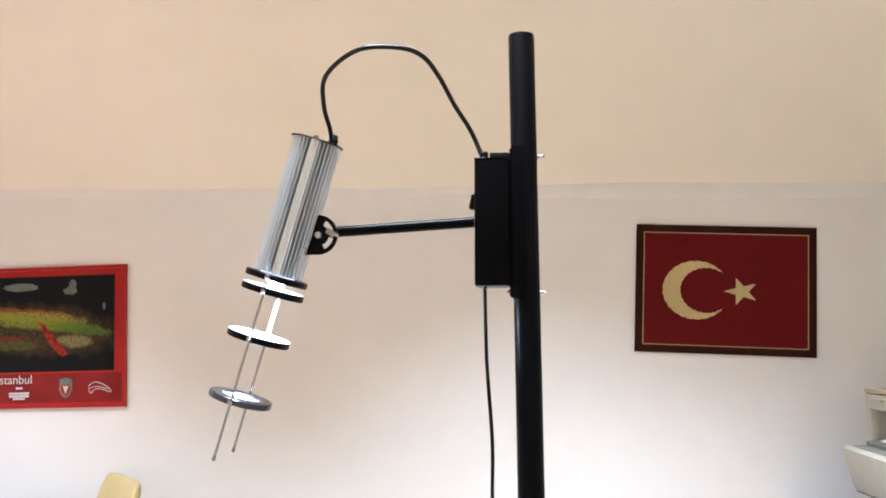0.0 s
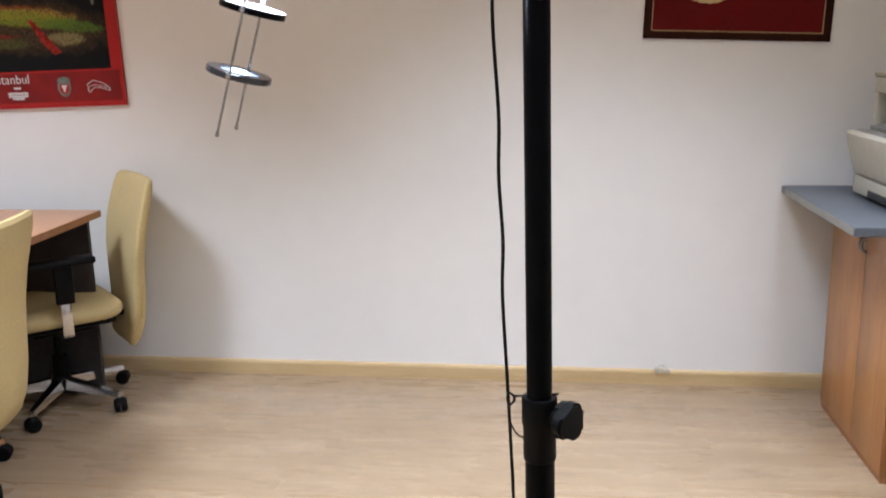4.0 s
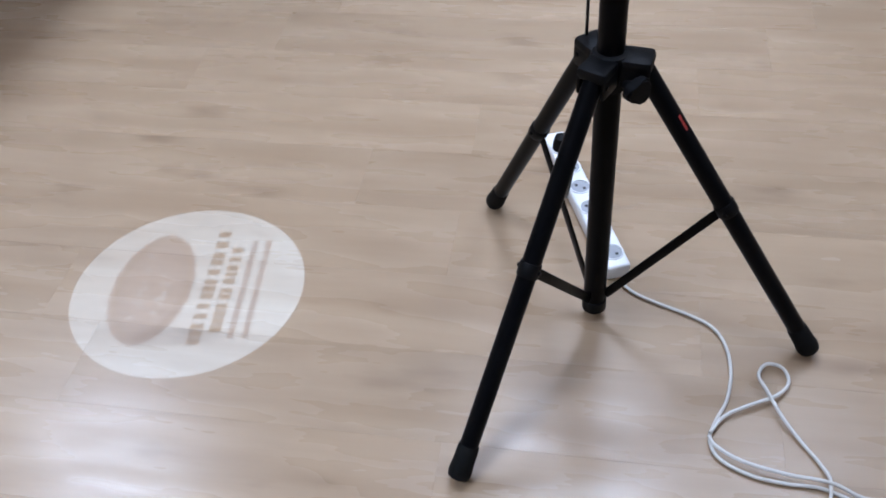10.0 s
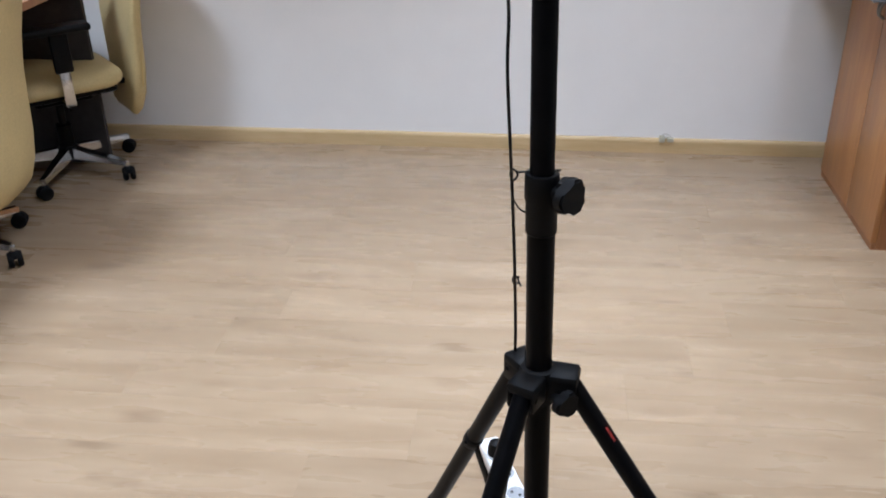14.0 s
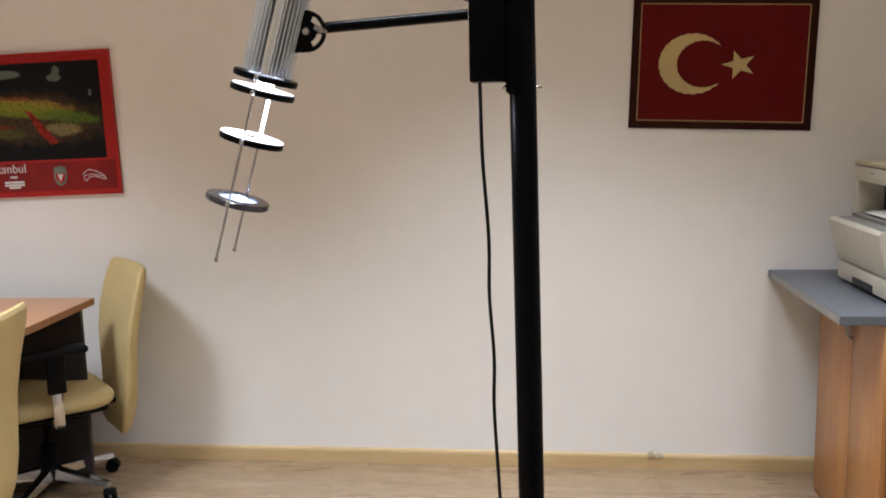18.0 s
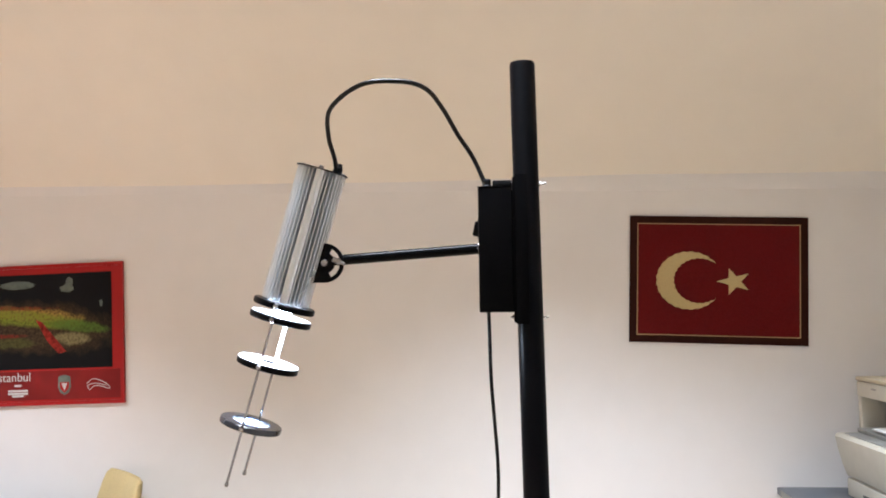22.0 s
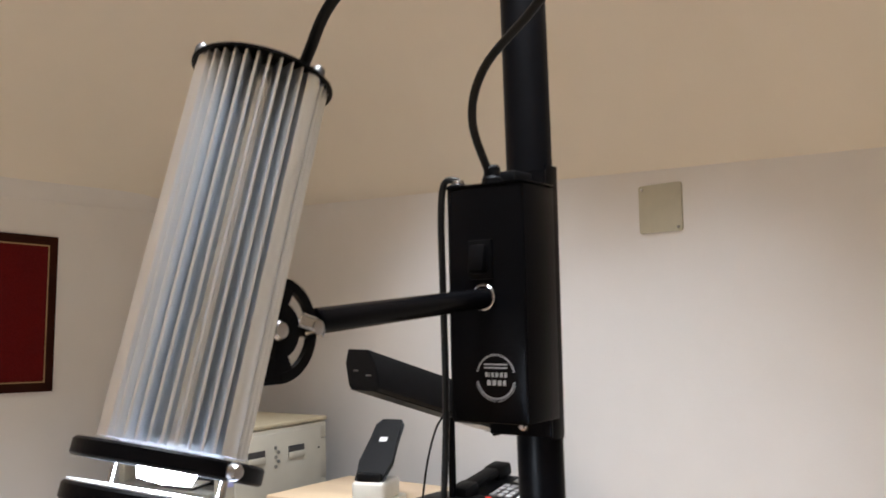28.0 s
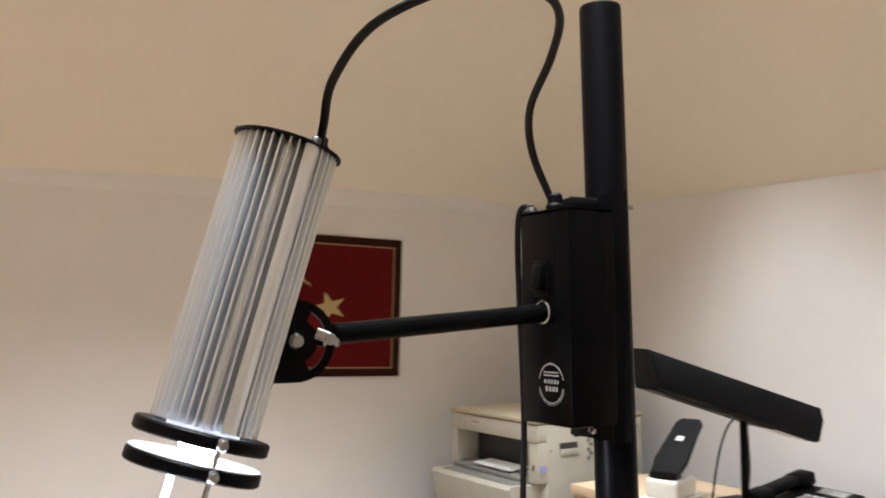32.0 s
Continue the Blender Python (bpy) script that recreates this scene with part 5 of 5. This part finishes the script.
part("side_pillar", block(0.0, D, HW - 0.030, HW, 0.236, 0.361, 0.004), PRINTER, printer)
# dark block set forward to stand for the shade inside the recess
part("recess_shade", block(0.09, D, -HW + 0.053, HW - 0.031, 0.236, 0.361), PRINTER_DARK, printer)
part("output_tray", block(0.004, 0.088, -HW + 0.053, HW - 0.031, 0.236, 0.250, 0.002, m=pose(0, 0, 0.0, 0, -5, 0)), GREY_PART, printer)
part("paper", block(0.012, 0.085, -0.11, 0.10, 0.258, 0.262, m=pose(0, 0, 0, 0, -5, 0)), PAPER, printer, "a few printed sheets in the tray")
part("pillar_slot", block(-0.002, 0.001, -HW + 0.022, -HW + 0.030, 0.272, 0.292), PRINTER_DARK, printer)
part("scanner", block(-0.003, D, -HW, HW, 0.3615, 0.415, 0.005), PRINTER, printer)
part("panel_print", block(-0.0045, -0.002, 0.07, 0.11, 0.393, 0.398), GREY_PART, printer)
part("lid", block(-0.006, D + 0.002, -HW - 0.003, HW + 0.003, 0.417, 0.431, 0.005), PRINTER_LID, printer, "yellowed scanner lid")
side = part("side_cover", block(0.03, D - 0.03, -HW - 0.004, -HW, 0.10, 0.402, 0.002), PRINTER, printer)
for x in (0.115, 0.285):
    # dark raised blocks stand for the shade in the grip recesses
    part("grip", block(x - 0.035, x + 0.035, -HW - 0.0065, -HW - 0.003, 0.320, 0.356, 0.001), PRINTER_DARK, side, "grip recess, its shade put in as a dark block")
    part("grip_lip", block(x - 0.035, x + 0.035, -HW - 0.0085, -HW - 0.004, 0.318, 0.337, 0.002), PRINTER, side)
    part("lower_grip", block(x - 0.035, x + 0.035, -HW - 0.0065, -HW - 0.003, 0.03, 0.075, 0.001), PRINTER_DARK, side)
bm = bmesh.new()
for i in range(5):
    lathe([(0.006, 0), (0.006, 0.002), (0.004, 0.002), (0.004, 0)], (0.194 + (0.012 if i % 2 else 0), -HW - 0.0052, 0.302 + i * 0.014), (0, -1, 0), 10, bm)
part("relief_symbols", bm, GREY_PART, side)
for x, z in ((0.042, 0.335), (D - 0.042, 0.335), (D - 0.045, 0.20)):
    part("dot", rod((x, -HW - 0.006, z), (x, -HW - 0.004, z), 0.003, seg=10), PRINTER_DARK, side)
part("label", block(0.004, 0.028, -HW - 0.0012, -HW, 0.270, 0.293), BLUE_LABEL, printer, "small blue and white sticker")


# ---- low shelf unit ----
shelf = thing("shelf_unit", "light beech shelf unit with an open dark front", "shelf", (1.12, 1.58, 0))
SD = 0.335
part("top_board", block(0.0, SD, -0.40, 0.405, 1.072, 1.100, 0.002), BEECH, shelf)
part("side_board", block(0.012, SD, 0.375, 0.400, 0.0, 1.071, 0.001), BEECH, shelf)
part("side_board", block(0.012, SD, -0.395, -0.370, 0.0, 1.071, 0.001), BEECH, shelf)
part("inner_shelf", block(0.02, SD, -0.369, 0.374, 0.94, 0.958, 0.001), BEECH, shelf)
part("inner_shelf", block(0.02, SD, -0.369, 0.374, 0.46, 0.478, 0.001), BEECH, shelf)
part("plinth", block(0.03, SD, -0.369, 0.374, 0.0, 0.06), BEECH, shelf)
part("back_board", block(SD - 0.008, SD, -0.369, 0.374, 0.061, 1.07), DARK_PANEL, shelf)
dev = thing("black_device", "flat black electronic device standing inside the shelf unit", "device", (1.27, 1.56, 0.958))
part("case", block(-0.10, 0.12, -0.26, 0.26, 0.008, 0.085, 0.006), BLACK_PLASTIC, dev)
part("tray", block(-0.16, -0.095, -0.20, 0.24, 0.012, 0.030, 0.004), BLACK_PLASTIC, dev)
for x in (-0.08, 0.10):
    for y in (-0.23, 0.23):
        part("foot", rod((x, y, 0), (x, y, 0.010), 0.010, seg=12), RUBBER, dev)


# ---- hole punch ----
punch = thing("hole_punch", "heavy hole punch with a cream base and black tilted lever", "hole punch", (1.185, 1.655, 1.100), 16)
CREAMY = material("cream_plastic", (0.62, 0.60, 0.54), rough=0.4, grain=0.03)
part("base_plate", slab(rounded(0.16, 0.105, 0.012), 0.0, 0.014, bevel=0.003), CREAMY, punch)
part("body", block(-0.055, 0.050, -0.045, 0.045, 0.012, 0.062, 0.010, 3), CREAMY, punch)
out = [(-0.040, -0.034), (-0.034, -0.041), (0.02, -0.045), (0.15, -0.040), (0.168, -0.026), (0.168, 0.026), (0.15, 0.040), (0.02, 0.045), (-0.034, 0.041), (-0.040, 0.034)]
lev = part("lever", slab(out, -0.004, 0.010, m=pose(-0.015, 0, 0.084, 0, -41, 0), bevel=0.006), BLACK_PLASTIC, punch, "black plastic lever")
part("cheek", block(-0.050, -0.006, -0.034, 0.034, 0.056, 0.082, 0.008), BLACK_PLASTIC, punch)
part("window", block(0.086, 0.100, -0.010, 0.010, 0.0085, 0.0112, m=pose(-0.015, 0, 0.084, 0, -41, 0)), PRINT_WHITE, lev)


# ---- desk lamp ----
lamp = thing("desk_lamp", "black tubular desk lamp with a long tilted head, switched off", "desk lamp", (1.20, 1.43, 1.100))
part("foot_block", block(-0.055, 0.055, -0.075, 0.075, 0.0, 0.036, 0.006), BLACK_PLASTIC, lamp)
part("post", rod((0.0, 0.0, 0.034), (0.0, 0.0, 0.245), 0.009, seg=16), BLACK_TUBE, lamp)
part("joint", lathe([(0.012, -0.016), (0.016, -0.012), (0.016, 0.012), (0.012, 0.016)], (0, 0, 0.245), (0, 1, 0), 20), BLACK_PLASTIC, lamp)
H0, H1 = Vector((0.918, 1.509, 1.465)) - Vector((1.20, 1.43, 1.1)), Vector((1.400, 1.389, 1.302)) - Vector((1.20, 1.43, 1.1))
hd = (H1 - H0).normalized()
H0, H1 = H0 + hd * 0.024, H1 - hd * 0.022
hs = Vector((0, 0, 1)).cross(hd).normalized()
hu = hd.cross(hs)
HM = Matrix.Translation(H0) @ Matrix((hs, hu, hd)).transposed().to_4x4()
sec = [(-0.060, -0.036), (-0.050, -0.042), (0.050, -0.042), (0.060, -0.036), (0.058, 0.012), (0.038, 0.040), (-0.038, 0.040), (-0.058, 0.012)]
bm = slab(sec, 0.0, (H1 - H0).length, bevel=0.002)
for v in bm.verts:
    if v.co.z < 0.01:
        v.co.z += 0.55 * (0.040 - v.co.y) - 0.008
bmesh.ops.transform(bm, matrix=HM, verts=bm.verts)
head = part("head", bm, BLACK_PLASTIC, lamp, "long black lamp head")
part("grille", block(-0.046, 0.046, -0.0445, -0.0425, 0.03, (H1 - H0).length - 0.12, m=HM), BLACK_PLASTIC, head)
part("tube_window", block(-0.040, 0.040, -0.0443, -0.0425, (H1 - H0).length - 0.115, (H1 - H0).length - 0.03, m=HM), WHITE_PLASTIC, head, "white tube showing under the head")
for x, y in ((-0.036, -0.012), (0.010, -0.004)):
    part("end_slot", block(x, x + 0.020, y - 0.0018, y + 0.0018, -0.0015, 0.0, m=HM @ Matrix.Translation((0, 0, 0.55 * (0.040 - y) - 0.0075))), CHROME, head)
part("lead", hose([(0.01, 0.0, 0.235), (0.035, 0.02, 0.19), (0.05, 0.03, 0.10), (0.06, 0.05, 0.01), (0.12, 0.08, 0.004)], 0.0025, 8), CABLE, lamp)
part("lead", hose([(-0.02, 0.0, 0.24), (-0.05, 0.01, 0.20), (-0.06, 0.03, 0.12), (-0.065, 0.05, 0.004), (-0.03, 0.10, 0.004)], 0.0025, 8), CABLE, lamp)


LO = Vector((1.20, 1.43, 1.100))
part("mains_lead", hose([Vector(p) - LO for p in ((1.235, 1.41, 1.106), (1.17, 1.415, 1.112), (1.125, 1.44, 1.122), (1.098, 1.49, 1.116), (1.086, 1.54, 1.098), (1.098, 1.562, 1.092), (1.122, 1.545, 1.106), (1.15, 1.50, 1.106), (1.20, 1.46, 1.106), (1.26, 1.44, 1.106))], 0.0045, 10), CABLE, lamp, "thick black lead looping over the shelf's edge")


# ---- telephone ----
phone = thing("telephone", "black desk telephone with grey keys and a red button", "telephone", (1.303, 1.350, 1.100), -4)
bm = bmesh.new()
wedge = [(-0.10, 0.0), (0.10, 0.0), (0.10, 0.058), (0.085, 0.066), (-0.095, 0.028), (-0.10, 0.020)]
lo = [bm.verts.new((x, -0.105, z)) for x, z in wedge]
hi = [bm.verts.new((x, 0.105, z)) for x, z in wedge]
for i in range(len(wedge)):
    j = (i + 1) % len(wedge)
    bm.faces.new((lo[i], lo[j], hi[j], hi[i]))
bm.faces.new(lo[::-1])
bm.faces.new(hi)
bmesh.ops.bevel(bm, geom=list(bm.edges), offset=0.004, segments=2, affect="EDGES")
part("case", bm, BLACK_PLASTIC, phone)
TILT = pose(-0.095, 0, 0.0285, 0, -math.degrees(math.atan2(0.038, 0.18)), 0)
for i in range(4):
    for j in range(3):
        x, y = 0.050 + 0.020 * i, 0.0 - 0.024 * j
        part("key", block(x - 0.007, x + 0.007, y - 0.0085, y + 0.0085, 0.0, 0.005, 0.0012, m=TILT), GREY_KEY, phone)
part("red_key", block(0.018, 0.030, -0.010, 0.010, 0.0, 0.005, 0.0012, m=TILT), RED_LED, phone, "red key")
part("index_strip", block(0.015, 0.125, -0.092, -0.072, 0.0, 0.0015, m=TILT), PAPER, phone, "white index strip")
part("display", block(0.140, 0.172, -0.085, 0.0, 0.0, 0.003, 0.001, m=TILT), GREY_PART, phone)
receiver_mesh = block(-0.005, 0.185, 0.040, 0.088, 0.012, 0.034, 0.008, m=TILT)
block(-0.012, 0.045, 0.036, 0.092, 0.0, 0.036, 0.009, bm=receiver_mesh, m=TILT)
block(0.135, 0.192, 0.036, 0.092, 0.0, 0.036, 0.009, bm=receiver_mesh, m=TILT)
part("receiver", receiver_mesh, BLACK_PLASTIC, phone)
coil = []
for i in range(120):
    t = i / 119
    a = i * 1.05
    c = Vector((-0.11 - 0.06 * math.sin(math.pi * t), 0.06 - 0.02 * t + 0.15 * math.sin(math.pi * t * 0.5) * t, 0.010))
    coil.append(c + Vector((0.006 * math.cos(a), 0, 0.006 * math.sin(a))))
part("coiled_cord", hose(coil, 0.0017, 6, 2), CABLE, phone)
for child in phone.children_recursive:
    child.data.transform(Matrix.Scale(0.94, 4))


# ---- floor planks ----
PLANK_W, PLANK_L = 0.192, 1.285


def plank_data(x0, x1):
    bm = block(x0 + 0.00004, x1 - 0.00004, -PLANK_W / 2 + 0.00004, PLANK_W / 2 - 0.00004, -0.0078, 0.0, 0.00016, 1)
    me = bpy.data.meshes.new("plank")
    bm.to_mesh(me)
    bm.free()
    me.materials.append(FLOOR)
    return me


whole = plank_data(-PLANK_L / 2, PLANK_L / 2)
random.seed(11)
y = 2.846 + PLANK_W / 2
while y > YB - PLANK_W / 2:
    x = XL - random.uniform(0.1, 1.2)
    end = right_x(y) + 0.06
    while x - PLANK_L / 2 < end:
        x0, x1 = max(x - PLANK_L / 2, XL - 0.06), min(x + PLANK_L / 2, end)
        if x1 - x0 > 0.02:
            full = x1 - x0 > PLANK_L - 0.001
            pl = new("plank", whole if full else plank_data(x0 - x, x1 - x))
            pl.parent = floor
            pl.matrix_basis = pose(x, y, 0)
        x += PLANK_L
    y -= PLANK_W
